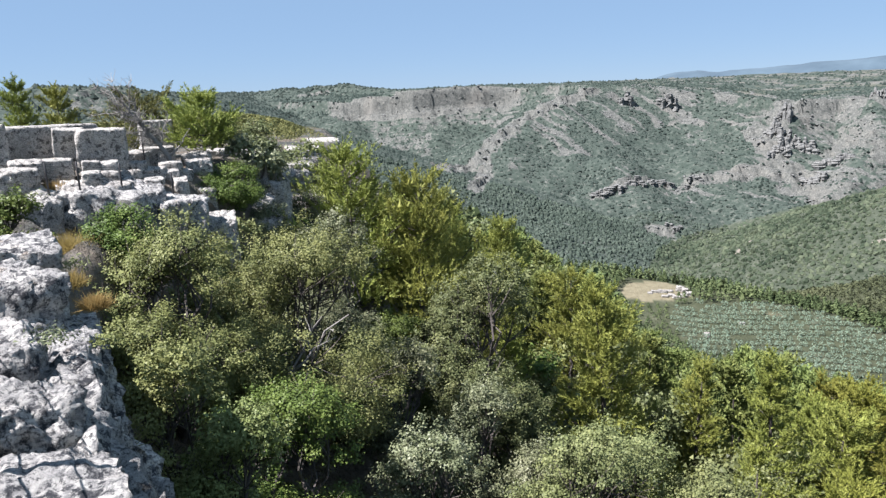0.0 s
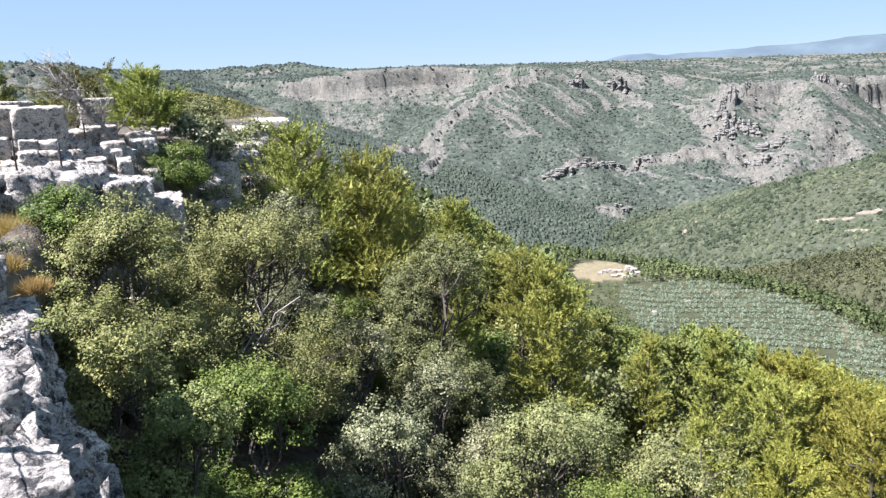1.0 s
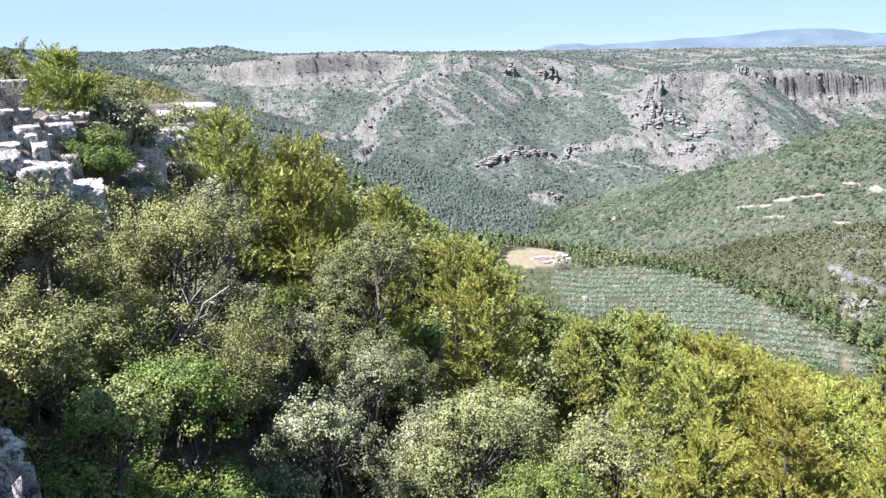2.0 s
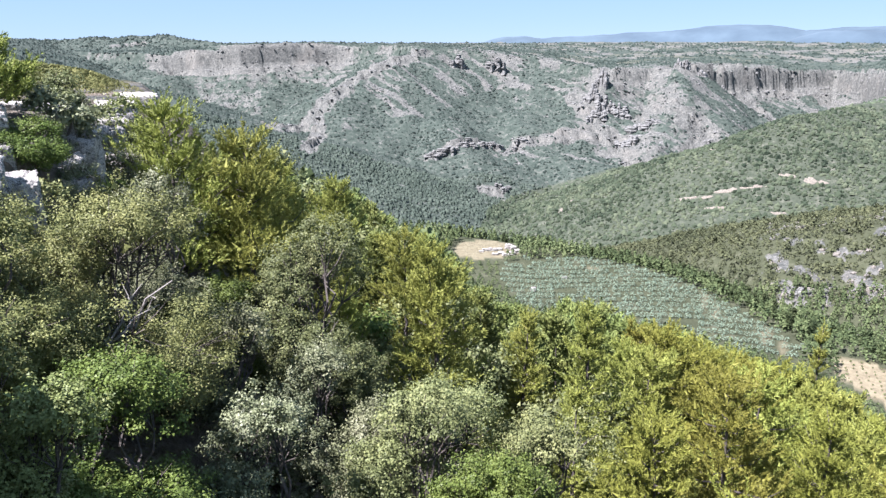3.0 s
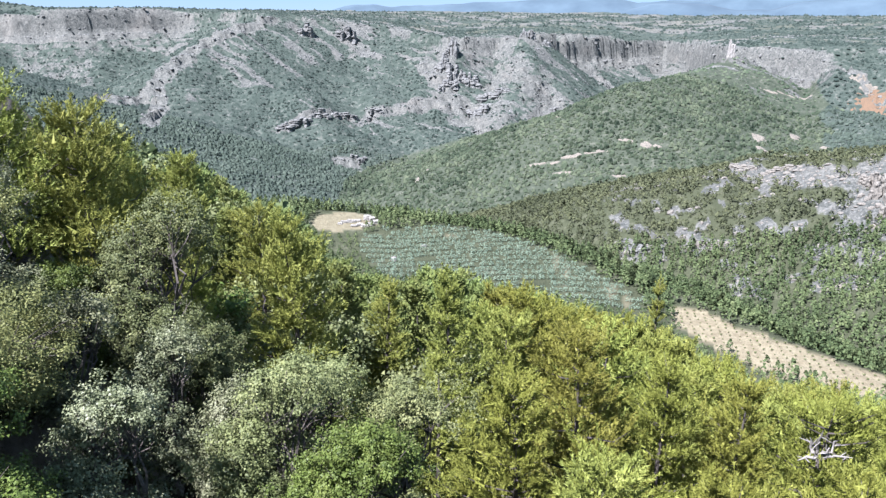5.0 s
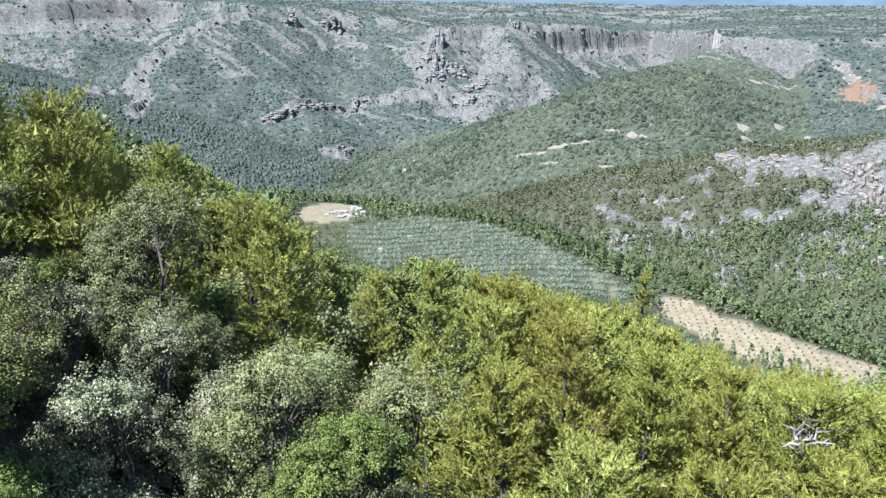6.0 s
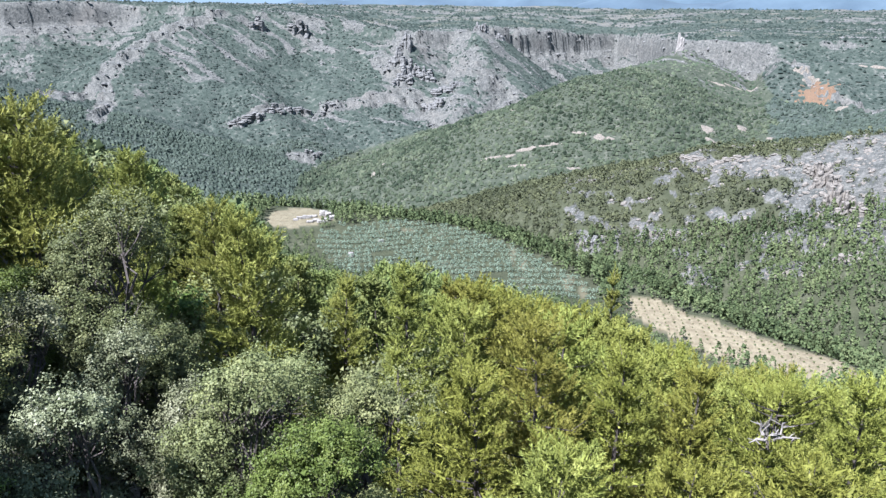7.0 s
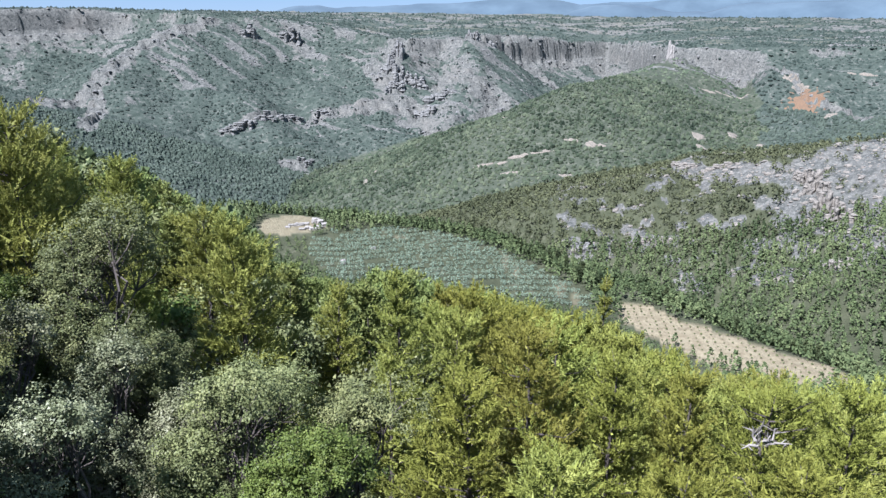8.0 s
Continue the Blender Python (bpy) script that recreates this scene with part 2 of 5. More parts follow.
RIM_AZ = [-14, -8, -2, 4, 9, 12, 20, 25, 31, 36, 41, 43.5, 45, 52, 60, 80]
RIM_R = [2900, 2500, 2350, 2350, 2250, 2120, 2050, 1950, 2050, 2250, 2500, 2100, 1720, 1680, 1720, 1700]
RIM_Z = [-10, -16, 6, 9, 4, 2, -28, -62, -54, -58, -70, -66, -62, -56, -48, -40]
RIB = [(12, 2080, 0), (9, 1950, -30), (5, 1780, -95), (1, 1640, -175), (-1, 1560, -215)]
RIB_2 = [(25, 1930, -70), (25.5, 1780, -150), (23, 1560, -225)]
RIB_3 = [(30.5, 2020, -50), (31, 1850, -110), (29, 1600, -190)]
WEST = [(-45, 1700, 25), (-33, 1600, 32), (-27, 1500, 36), (-23, 1650, 34), (-20, 2300, 26), (-15, 3300, 30), (-7, 3050, 44), (-3, 2800, 14)]
HILL = [(19, 1090, -285), (22, 1110, -252), (27, 1150, -210), (34, 1200, -152), (39, 1250, -107), (43, 1450, -100), (46, 1650, -80)]
KNOLL = [(36, 470, -190), (39, 520, -172), (42, 560, -146), (46.5, 600, -109), (50, 640, -106), (55, 620, -94), (60, 600, -80), (72, 560, -60)]


def near_land(x, y):
    d = x - np.interp(y, EDGE_Y, EDGE_X)
    top = np.interp(y, [-80, 0, 6, 14, 20, 30, 70, 150, 300, 600], [0.5, 0, -0.7, -1.1, -0.8, -0.6, -2.0, -4.2, -15, -40])
    down = 5.0 * smooth01(d / (1.6 + 0.3 * np.clip(y - 12, 0, 60))) + 0.62 * np.maximum(d - 1.0, 0) + 0.08 * np.maximum(y, 0) * smooth01(d / 30)
    z = top - down + 0.01 * np.clip(-d, 0, 200)
    z = z + smooth01(d / 12) * 3.0 * (fbm(x / 25, y / 25, 4, 3) - 0.5)
    z = z - 1.05 * smooth01((y - 9) / 5) * smooth01((21.2 - y) / 1.2) * smooth01((x + 11.3) / 1.2) * smooth01((1.0 - d) / 2)
    bench = -124 + 8 * (fbm(x / 120, y / 120, 3, 5) - 0.5)
    k = 10.0
    z = np.where(z - bench > 60, z, bench + k * np.logaddexp(0, np.clip((z - bench) / k, -30, 30)))
    r, az = np.hypot(x, y), np.degrees(np.arctan2(x, y))
    past = np.maximum(r - np.interp(az, LIP_AZ, LIP_R), 0)
    return z - 0.55 * (np.sqrt(past * past + 100) - 10)


# bare rock on the mountainsides: bearing, distance, half widths
ROCK_WEST = [
    (-3.2, 2335, 1.2, 60), (-3.4, 2190, 1.4, 90), (-1.8, 2120, 1.2, 90), (-0.5, 2230, 1.5, 90), (1.5, 2265, 1.5, 60), (3.5, 2285, 1.5, 60), (-3.1, 2082, 1.2, 60), (-1.2, 2016, 1.2, 60), (-7, 2424, 1.2, 60), (-4.5, 2280, 1.2, 80),
    (-25.9, 1400, 0.7, 60), (-24.6, 1395, 0.9, 50), (-25.2, 1450, 0.8, 40), (-23.6, 1420, 0.6, 50), (-0.3, 2290, 1.4, 50), (1.7, 2290, 1.8, 52), (4.1, 2295, 1.8, 56), (-1.3, 2115, 1.1, 98),
]
ROCK_GORGE = [
    (24.6, 1809, 1.5, 138), (26.8, 1959, 2.2, 110), (23.8, 1953, 1.1, 44), (29.4, 1815, 2.2, 153), (31.8, 1710, 1.8, 160), (28.5, 1580, 2.0, 130), (22.4, 1665, 1.5, 34), (25.0, 1668, 1.8, 60),
    (31.5, 2150, 1.3, 120), (33.6, 2200, 1.3, 120), (35.7, 2241, 1.5, 120), (37.8, 2319, 1.6, 72), (40.4, 2397, 1.6, 80), (42.1, 2214, 1.3, 150), (43.6, 1900, 1.3, 160),
    (45.6, 1650, 1.3, 70), (47.5, 1690, 1.6, 60), (49.8, 1680, 1.6, 50), (51.4, 1659, 1.3, 34),
]
ROCK_KNOLL = [
    (47.7, 600, 1.6, 20), (50.5, 572, 1.8, 26), (52.8, 553, 1.6, 20), (54.7, 538, 1.4, 20), (57.3, 558, 2.0, 30), (59.6, 560, 2.2, 36), (58.8, 540, 2.2, 30), (60.8, 512, 2.2, 32), (57.6, 512, 1.2, 22), (60.0, 486, 1.8, 18),
    (58.5, 474, 1.2, 16), (61.2, 450, 1.8, 18), (58.6, 428, 0.9, 12), (53.1, 513, 0.9, 10), (54.4, 492, 0.9, 9), (52.7, 477, 0.9, 8), (56.2, 453, 0.9, 10), (44.3, 488, 1.6, 7), (47.0, 487, 0.8, 8),
    (39.7, 489, 0.8, 9), (49.3, 504, 0.7, 7), (56.3, 486, 0.7, 9), (54.5, 426, 1.3, 8), (63, 520, 2.5, 60),
]
# narrow bands of bare rock: half width, then bearings and distances along the band
ROCK_BANDS = [
    (26, [(11.6, 2035), (9.8, 1950), (8.1, 1905), (6.4, 1850), (5.0, 1760), (3.7, 1690), (2.3, 1640), (0.1, 1500)]),
    (16, [(3.7, 1690), (3.3, 1480), (2.6, 1300)]),
    (24, [(25.3, 1985), (24.7, 1880), (25.0, 1740), (26.6, 1640), (28.0, 1500)]),
    (20, [(23.0, 1870), (24.0, 1790), (25.2, 1700), (22.4, 1655), (20.6, 1630), (18.9, 1622)]),
    (26, [(28.8, 1800), (30.2, 1810), (31.8, 1740), (33.3, 1720), (32.0, 1560)]),
    (22, [(28.0, 2030), (30.6, 2060), (32.3, 2090), (34.8, 2180), (37.4, 2290), (40.3, 2400)]),
    (30, [(35.0, 2160), (37.0, 2080), (38.5, 1990)]),
    (30, [(40.3, 2390), (42.5, 2180), (44.0, 1880)]),
    (9, [(12.1, 1518), (13.9, 1556), (15.1, 1580), (16.8, 1600), (18.9, 1618)]),
    (10, [(16.2, 1400), (17.9, 1398)]), (12, [(13.6, 2030), (14.6, 2000)]), (12, [(16.8, 2035), (17.8, 2000)]),
    (20, [(45.2, 1690), (48.2, 1680), (51.2, 1665)]), (9, [(51.2, 1665), (52.6, 1628), (53.8, 1590), (55.4, 1492), (58.9, 1440)]),
    (22, [(-10.2, 2990), (-8.0, 2960)]),
]
KNOLL_BANDS = [
    (13, [(46.4, 606), (48.8, 598), (52.0, 548), (55.0, 540)]), (30, [(57.0, 545), (60.5, 550), (66.0, 540)]),
    (22, [(56.2, 510), (58.5, 480), (61.5, 470)]), (6, [(43.5, 505), (45.4, 490), (47.0, 487)]), (7, [(39.2, 490), (40.0, 470)]), (9, [(54.0, 432), (56.5, 425)]),
]
# pale scars, tracks and cuttings
SCARS = [
    (31.3, 1051, 0.9, 5), (32.2, 1052, 0.8, 4), (33.1, 1047, 0.8, 4), (34.8, 1057, 0.9, 5), (36.0, 1060, 0.8, 4), (37.0, 1062, 0.6, 5), (38.7, 1096, 0.7, 8), (40.2, 1086, 0.9, 12), (41.2, 1084, 0.6, 6),
    (38.4, 1003, 0.7, 7), (34.0, 1018, 0.7, 5), (48.0, 1236, 0.7, 22), (48.4, 1190, 0.8, 18), (50.3, 1303, 0.6, 20), (33.6, 1180, 0.3, 9),
    (54.7, 426, 1.2, 6), (48.2, 1512, 0.9, 5), (49.4, 1525, 0.8, 4), (50.5, 1548, 0.9, 5), (52.3, 1257, 0.5, 10), (53.6, 1580, 0.7, 12), (54.3, 1560, 0.6, 9), (58.2, 1623, 1.0, 5), (56.6, 1440, 0.6, 14), (22.6, 1108, 0.22, 12), (23.4, 1134, 0.16, 9),
]


def patches(x, y, rows, soft=1.6, seed=71, grain=26):
    r, az = np.hypot(x, y), np.degrees(np.arctan2(x, y))
    out = np.zeros(np.shape(x))
    wob = 0.55 + 0.9 * fbm(x / grain, y / grain, 4, seed)
    for a, d, da, dr in rows:
        out = np.maximum(out, smooth01(soft * (1 - np.hypot((az - a) / da, (r - d) / dr) * wob) + 0.2))
    return out


def bands(x, y, rows, seed=77, grain=22):
    """How far inside the ragged rock bands each place lies, from 0 to 1."""
    out = np.zeros(np.shape(x))
    wob = 0.3 + 1.4 * fbm(x / grain, y / grain, 4, seed)
    for w, line in rows:
        pts = [place(a, d) for a, d in line]
        for (x0, y0), (x1, y1) in zip(pts, pts[1:]):
            dx, dy = x1 - x0, y1 - y0
            t = np.clip(((x - x0) * dx + (y - y0) * dy) / (dx * dx + dy * dy), 0, 1)
            out = np.maximum(out, smooth01(1.5 * (1 - np.hypot(x - x0 - t * dx, y - y0 - t * dy) / w * wob) + 0.35))
    return out


DROP_AZ = [-14, -9, -6, 5, 8, 12, 20, 28, 31, 36, 41, 43.5, 45, 50.5, 52.3]
DROP = [12, 26, 58, 52, 20, 14, 14, 34, 56, 50, 40, 58, 70, 60, 14]


def far_land(x, y):
    r, az = np.hypot(x, y), np.degrees(np.arctan2(x, y))
    rim_r, rim_z = np.interp(az, RIM_AZ, RIM_R), np.interp(az, RIM_AZ, RIM_Z)
    wob = 120 * (fbm(x / 260, y / 260, 4, 11) - 0.5)
    d = rim_r + wob - r
    gully = np.abs(fbm(x / 330, y / 330, 5, 21) - 0.5) * 2
    steep = np.where(az > 43, 0.2, 0.3)
    drop = np.interp(az, DROP_AZ, DROP)
    flute = 44 * (fbm(x / 48, y / 48, 4, 65) - 0.5)
    z = rim_z - np.where(d > 0, drop * smooth01((d + flute) / 20) - (drop - 26) * smooth01((d - 60) / 420) + steep * d + 95 * (0.4 - gully) * smooth01(d / 200), np.clip((14 - rim_z) / (4400 - rim_r), 0, 0.05) * d - 14 * (fbm(x / 300, y / 300, 4, 31) - 0.5))
    for crest, slope in ((RIB, 0.5), (RIB_2, 0.7), (RIB_3, 0.6), (WEST, 0.3), (HILL, 0.42), (KNOLL, 0.38)):
        z = np.maximum(z, ridge(x + 40 * (fbm(x / 90, y / 90, 3, 41) - 0.5), y + 40 * (fbm(x / 90, y / 90, 3, 43) - 0.5), crest, slope))
    z = np.maximum(z, -300)
    stony = np.maximum(0.6 * patches(x, y, ROCK_WEST + ROCK_GORGE, 1.5, 73, 60), bands(x, y, ROCK_BANDS))
    ribbed = 1 - 2 * np.abs(fbm(x / 34, y / 34, 4, 63) - 0.5)
    z = z + 16 * (fbm(x / 70, y / 70, 4, 51) - 0.5) + 36 * stony * (ribbed - 0.75)
    bare = np.maximum(stony, smooth01((drop - 20) / 30) * smooth01((d + 20) / 15) * smooth01((120 - d) / 60))
    tier = 15 + 5 * fbm(x / 200, y / 200, 2, 111)
    level = z / tier + 0.8 * fbm(x / 120, y / 120, 3, 113)
    ledge = (smooth01((level - np.floor(level) - 0.62) / 0.3) - (level - np.floor(level))) * tier
    return z + 0.9 * bare * ledge * smooth01((r - 1200) / 150)


def land(x, y):
    x, y = np.asarray(x, dtype=float), np.asarray(y, dtype=float)
    return np.maximum(near_land(x, y), np.where(np.hypot(x, y) > 260, far_land(x, y), -1e4))


def height(x, y):
    return float(land(np.array([x]), np.array([y]))[0])


def in_shape(x, y, shape):
    """Inside a polygon given by (bearing, distance) corners."""
    az, r = np.degrees(np.arctan2(x, y)), np.hypot(x, y)
    inside = np.zeros(np.shape(az), dtype=bool)
    for (a0, r0), (a1, r1) in zip(shape, shape[1:] + shape[:1]):
        cross = (r0 > r) != (r1 > r)
        inside ^= cross & (az < (a1 - a0) * (r - r0) / (r1 - r0 + 1e-9) + a0)
    return inside


CLEARING = [(14.0, 447), (14.9, 468), (17.3, 471), (18.6, 462), (19.3, 444), (17.6, 431), (15.9, 428), (14.5, 434)]
CLEAR_FRONT = [(13.8, 447), (14.7, 474), (17.3, 476), (18.8, 466), (19.6, 444), (17.9, 424), (15.9, 420), (14.3, 428)]
FIELD = [(43.3, 326), (45.9, 325), (48.2, 313), (52.1, 307), (56.7, 296), (59.8, 295), (61.3, 282), (58, 268), (54, 274), (50.7, 274), (48.4, 286), (46.1, 291), (43.6, 306)]
GROVE = [(17.8, 420), (19.4, 432), (24.9, 436), (29.6, 424), (32.8, 403), (37.1, 364), (41.4, 326), (41.0, 312), (33, 318), (26, 330), (20, 340), (18, 385)]


GROVE_SOIL = [(38.6, 336, 0.5, 12), (39.9, 327, 0.4, 14), (34.0, 380, 0.35, 20), (34.9, 362, 0.3, 12), (23.1, 399, 0.4, 4), (25.5, 418, 0.8, 3)]


def scarred(x, y):
    return patches(x, y, SCARS + [(54.8, 1505, 1.4, 44)], 2.2, 71, 14)


def rockiness(x, y, z, nz):
    r, az = np.hypot(x, y), np.degrees(np.arctan2(x, y))
    rock = 0.35 * smooth01((0.88 - nz) / 0.14) + 0.75 * (fbm(x / 150, y / 150, 5, 61) - 0.5) + 0.8 * (fbm(x / 38, y / 38, 3, 67) - 0.5)
    across, along = 0.83 * x + 0.55 * y, 0.55 * x - 0.83 * y
    strata = smooth01((fbm(across / 16, along / 90, 4, 105) - 0.55) / 0.07) * smooth01((fbm(x / 160, y / 160, 3, 107) - 0.36) / 0.15)
    woods = smooth01((1450 - r) / 250) * smooth01((r - 250) / 80)
    rock = rock * (1 - 0.75 * woods) - 0.12 * woods - 0.25 * smooth01((-200 - z) / 60)
    broken = 0.5 + 1.1 * (fbm(x / 30, y / 30, 4, 69) - 0.15)
    rock = np.maximum(rock, 0.66 * patches(x, y, ROCK_GORGE, 1.5, 73, 60) * broken)
    rock = np.maximum(rock, 0.5 * patches(x, y, ROCK_WEST, 1.5, 73, 40) * broken)
    rock = np.maximum(rock, bands(x, y, ROCK_BANDS) * (0.75 + 0.6 * (broken - 0.5)))
    cliff = np.interp(az, RIM_AZ, RIM_R) + 120 * (fbm(x / 260, y / 260, 4, 11) - 0.5) - r
    rock = np.maximum(rock, smooth01((np.interp(az, DROP_AZ, DROP) - 20) / 30) * smooth01((cliff + 12) / 10) * smooth01((np.where(az > 43, 48, 66) - cliff) / 30) * (az < 52))
    rock = np.maximum(rock, 0.8 * smooth01((r - 2500) / 200) * smooth01((az + 3) / 6) * smooth01((fbm(x / 90, y / 90, 4, 99) - 0.52) / 0.08))
    rock = np.maximum(rock, 0.75 * smooth01((fbm(x / 10, y / 10, 4, 89) - 0.56) / 0.07) * smooth01((760 - r) / 60) * smooth01((r - 400) / 40) * smooth01((az - 36) / 3))
    rock = np.maximum(rock, bands(x, y, KNOLL_BANDS, 79, 12) * (0.7 + 0.6 * (broken - 0.5)))
    rock = np.maximum(rock, 0.75 * patches(x, y, ROCK_KNOLL, 1.5, 75, 20) * (0.62 + 1.1 * (fbm(x / 12, y / 12, 4, 79) - 0.15)))
    rock = np.maximum(rock, 0.8 * strata * smooth01((r - 1480) / 80) * smooth01((2350 - r) / 100) * (az > 4))
    return np.clip(rock, 0, 1)


def green_hill(x, y, z):
    return (ridge(x, y, HILL, 0.42) > z - 22) | (ridge(x, y, KNOLL, 0.38) > z - 22)


def build_ground():
    az = np.concatenate([np.arange(-180, -36, 6.0), np.arange(-36, 68, 0.19), np.arange(68, 180, 6.0)])
    r = np.concatenate([[0.01], np.geomspace(0.8, 260, 110), np.arange(264, 720, 5.0), np.concatenate([np.arange(720, 1450, 9.0), np.arange(1450, 2450, 7.2), np.arange(2450, 2700, 10)]), np.geomspace(2720, 4900, 40)])
    A, R = np.meshgrid(np.radians(az), r, indexing="ij")
    X, Y = R * np.sin(A), R * np.cos(A)
    Z = land(X, Y)
    n, k = A.shape
    i = np.arange(n)[:, None] * k + np.arange(k - 1)[None]
    j = (np.arange(1, n + 1) % n)[:, None] * k + np.arange(k - 1)[None]
    faces = np.stack([i, i + 1, j + 1, j], -1).reshape(-1, 4)[:, ::-1]
    me = mesh_of("ground", np.stack([X, Y, Z], -1).reshape(-1, 3), faces, GROUND, True)
    gx, gy = np.gradient(Z, axis=1) / np.gradient(R, axis=1), np.gradient(Z, axis=0) / (np.gradient(A, axis=0) * R)
    nz = 1 / np.sqrt(1 + gx ** 2 + gy ** 2)
    rock = rockiness(X, Y, Z, nz)
    rock = np.where(R < 120, 0.45 * (X - np.interp(Y, EDGE_Y, EDGE_X) < 2.0), np.where(R < 420, 0.05, rock))
    bare = np.where(in_shape(X, Y, CLEARING), 0.72, np.where(in_shape(X, Y, FIELD), 1.0, 0.0))
    bare = np.maximum(bare, 0.15 * smooth01((fbm(X / 45, Y / 45, 3, 91) - 0.56) / 0.06) * smooth01((R - np.interp(np.degrees(A), RIM_AZ, RIM_R) - 60) / 120) * (np.degrees(A) > 8))
    bare = np.where(in_shape(X, Y, GROVE), 0.45 * patches(X, Y, GROVE_SOIL, 1.6, 71, 8), bare)
    far = smooth01((R - 60) / 90)
    # weight of the haze-blue scrub colour, growing with distance
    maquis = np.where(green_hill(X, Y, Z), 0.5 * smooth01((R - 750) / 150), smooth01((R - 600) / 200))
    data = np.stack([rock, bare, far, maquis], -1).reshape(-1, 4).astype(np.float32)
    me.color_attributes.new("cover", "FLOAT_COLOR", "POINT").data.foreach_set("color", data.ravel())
    return tagged(new("ground", me), "rocky limestone hillsides and canyon with scrub and bare soil", "ground", kind="structure")


build_ground()


def mountains(name, az0, az1, r, crest, seed):
    az = np.linspace(az0, az1, 260)
    top = np.interp(az, [a for a, _ in crest], [h for _, h in crest])
    top = top + 14 * (fbm(az / 1.3, az * 0 + seed, 5, seed) - 0.5)
    rows = []
    for s in (0.0, 0.25, 0.5, 0.75, 1.0, 1.3):
        rr = r - 350 + 350 * s
        h = -40 + (top + 40) * np.sin(min(s, 1.0) * math.pi / 2) - (60 if s > 1 else 0)
        h = h + 14 * (fbm(az * 1.5, az * 0 + s * 3, 4, seed + 9) - 0.5) * (0 < s < 1)
        rows.append(np.stack([rr * np.sin(np.radians(az)), rr * np.cos(np.radians(az)), h], -1))
    k = len(az)
    verts = np.concatenate(rows)
    f = [(i * k + j, i * k + j + 1, (i + 1) * k + j + 1, (i + 1) * k + j) for i in range(5) for j in range(k - 1)]
    return tagged(new(name, mesh_of(name, verts, f, HAZE_BLUE, True)), "mountain range on the horizon with haze blue in its base colour", "mountains", kind="structure")


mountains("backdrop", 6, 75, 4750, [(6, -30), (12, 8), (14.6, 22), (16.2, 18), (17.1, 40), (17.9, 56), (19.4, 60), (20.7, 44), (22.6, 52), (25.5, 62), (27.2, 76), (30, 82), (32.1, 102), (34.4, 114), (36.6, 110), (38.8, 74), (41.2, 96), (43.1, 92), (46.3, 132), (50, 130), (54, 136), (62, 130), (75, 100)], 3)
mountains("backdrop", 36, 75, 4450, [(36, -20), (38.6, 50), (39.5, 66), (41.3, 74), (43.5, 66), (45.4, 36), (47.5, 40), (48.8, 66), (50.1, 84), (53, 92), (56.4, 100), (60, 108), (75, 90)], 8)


# ---------------------------------------------------------------- trees
def tube(points, radii, sides=6):
    pts = [Vector(p) for p in points]
    verts, faces = [], []
    for i, p in enumerate(pts):
        d = (pts[min(i + 1, len(pts) - 1)] - pts[max(i - 1, 0)]).normalized()
        a = d.orthogonal().normalized()
        b = d.cross(a)
        for s in range(sides):
            t = 2 * math.pi * s / sides
            verts.append(p + (a * math.cos(t) + b * math.sin(t)) * radii[i])
    for i in range(len(pts) - 1):
        for s in range(sides):
            q = (s + 1) % sides
            faces.append((i * sides + s, i * sides + q, (i + 1) * sides + q, (i + 1) * sides + s))
    return np.array([tuple(v) for v in verts]), np.array(faces)


def joined(pieces):
    verts, faces, at = [], [], 0
    for v, f in pieces:
        verts.append(v)
        faces.append(f + at)
        at += len(v)
    return np.concatenate(verts), np.concatenate(faces)


def bent(rng, a, b, n=4, wobble=0.08, sag=0.0):
    a, b = np.array(a, float), np.array(b, float)
    length = np.linalg.norm(b - a)
    out = []
    for i in range(n + 1):
        s = i / n
        p = a + (b - a) * s + rng.normal(0, wobble * length, 3) * math.sin(math.pi * s)
        p[2] -= sag * length * math.sin(math.pi * s)
        out.append(tuple(p))
    return out


def unit(v):
    return v / np.maximum(np.linalg.norm(v, axis=-1, keepdims=True), 1e-9)


def blades(rng, p, d, length, width, count):
    """Needle tufts: thin triangles that fan out from each point."""
    n = len(p)
    p, d = np.repeat(p, count, 0), np.repeat(d, count, 0)
    length = np.repeat(length, count)[:, None] * rng.uniform(0.7, 1.15, (n * count, 1))
    tip_dir = unit(d + 0.55 * rng.normal(size=(n * count, 3)))
    side = unit(np.cross(tip_dir, rng.normal(size=(n * count, 3)))) * width * 0.5
    start = p + 0.1 * length * rng.normal(size=(n * count, 3))
    verts = np.stack([start - side, start + side, start + tip_dir * length], 1).reshape(-1, 3)
    return verts, np.arange(len(verts)).reshape(-1, 3)


def leaves(rng, p, normal, length, width):
    n = len(p)
    a = unit(np.cross(normal, rng.normal(size=(n, 3))))
    b = np.cross(normal, a)
    s = rng.uniform(0.65, 1.25, (n, 1))
    a, b = a * length * 0.5 * s, b * width * 0.5 * s
    verts = np.stack([p - a, p + 0.6 * a + b, p + 0.6 * a - b], 1).reshape(-1, 3)
    return verts, np.arange(len(verts)).reshape(-1, 3)


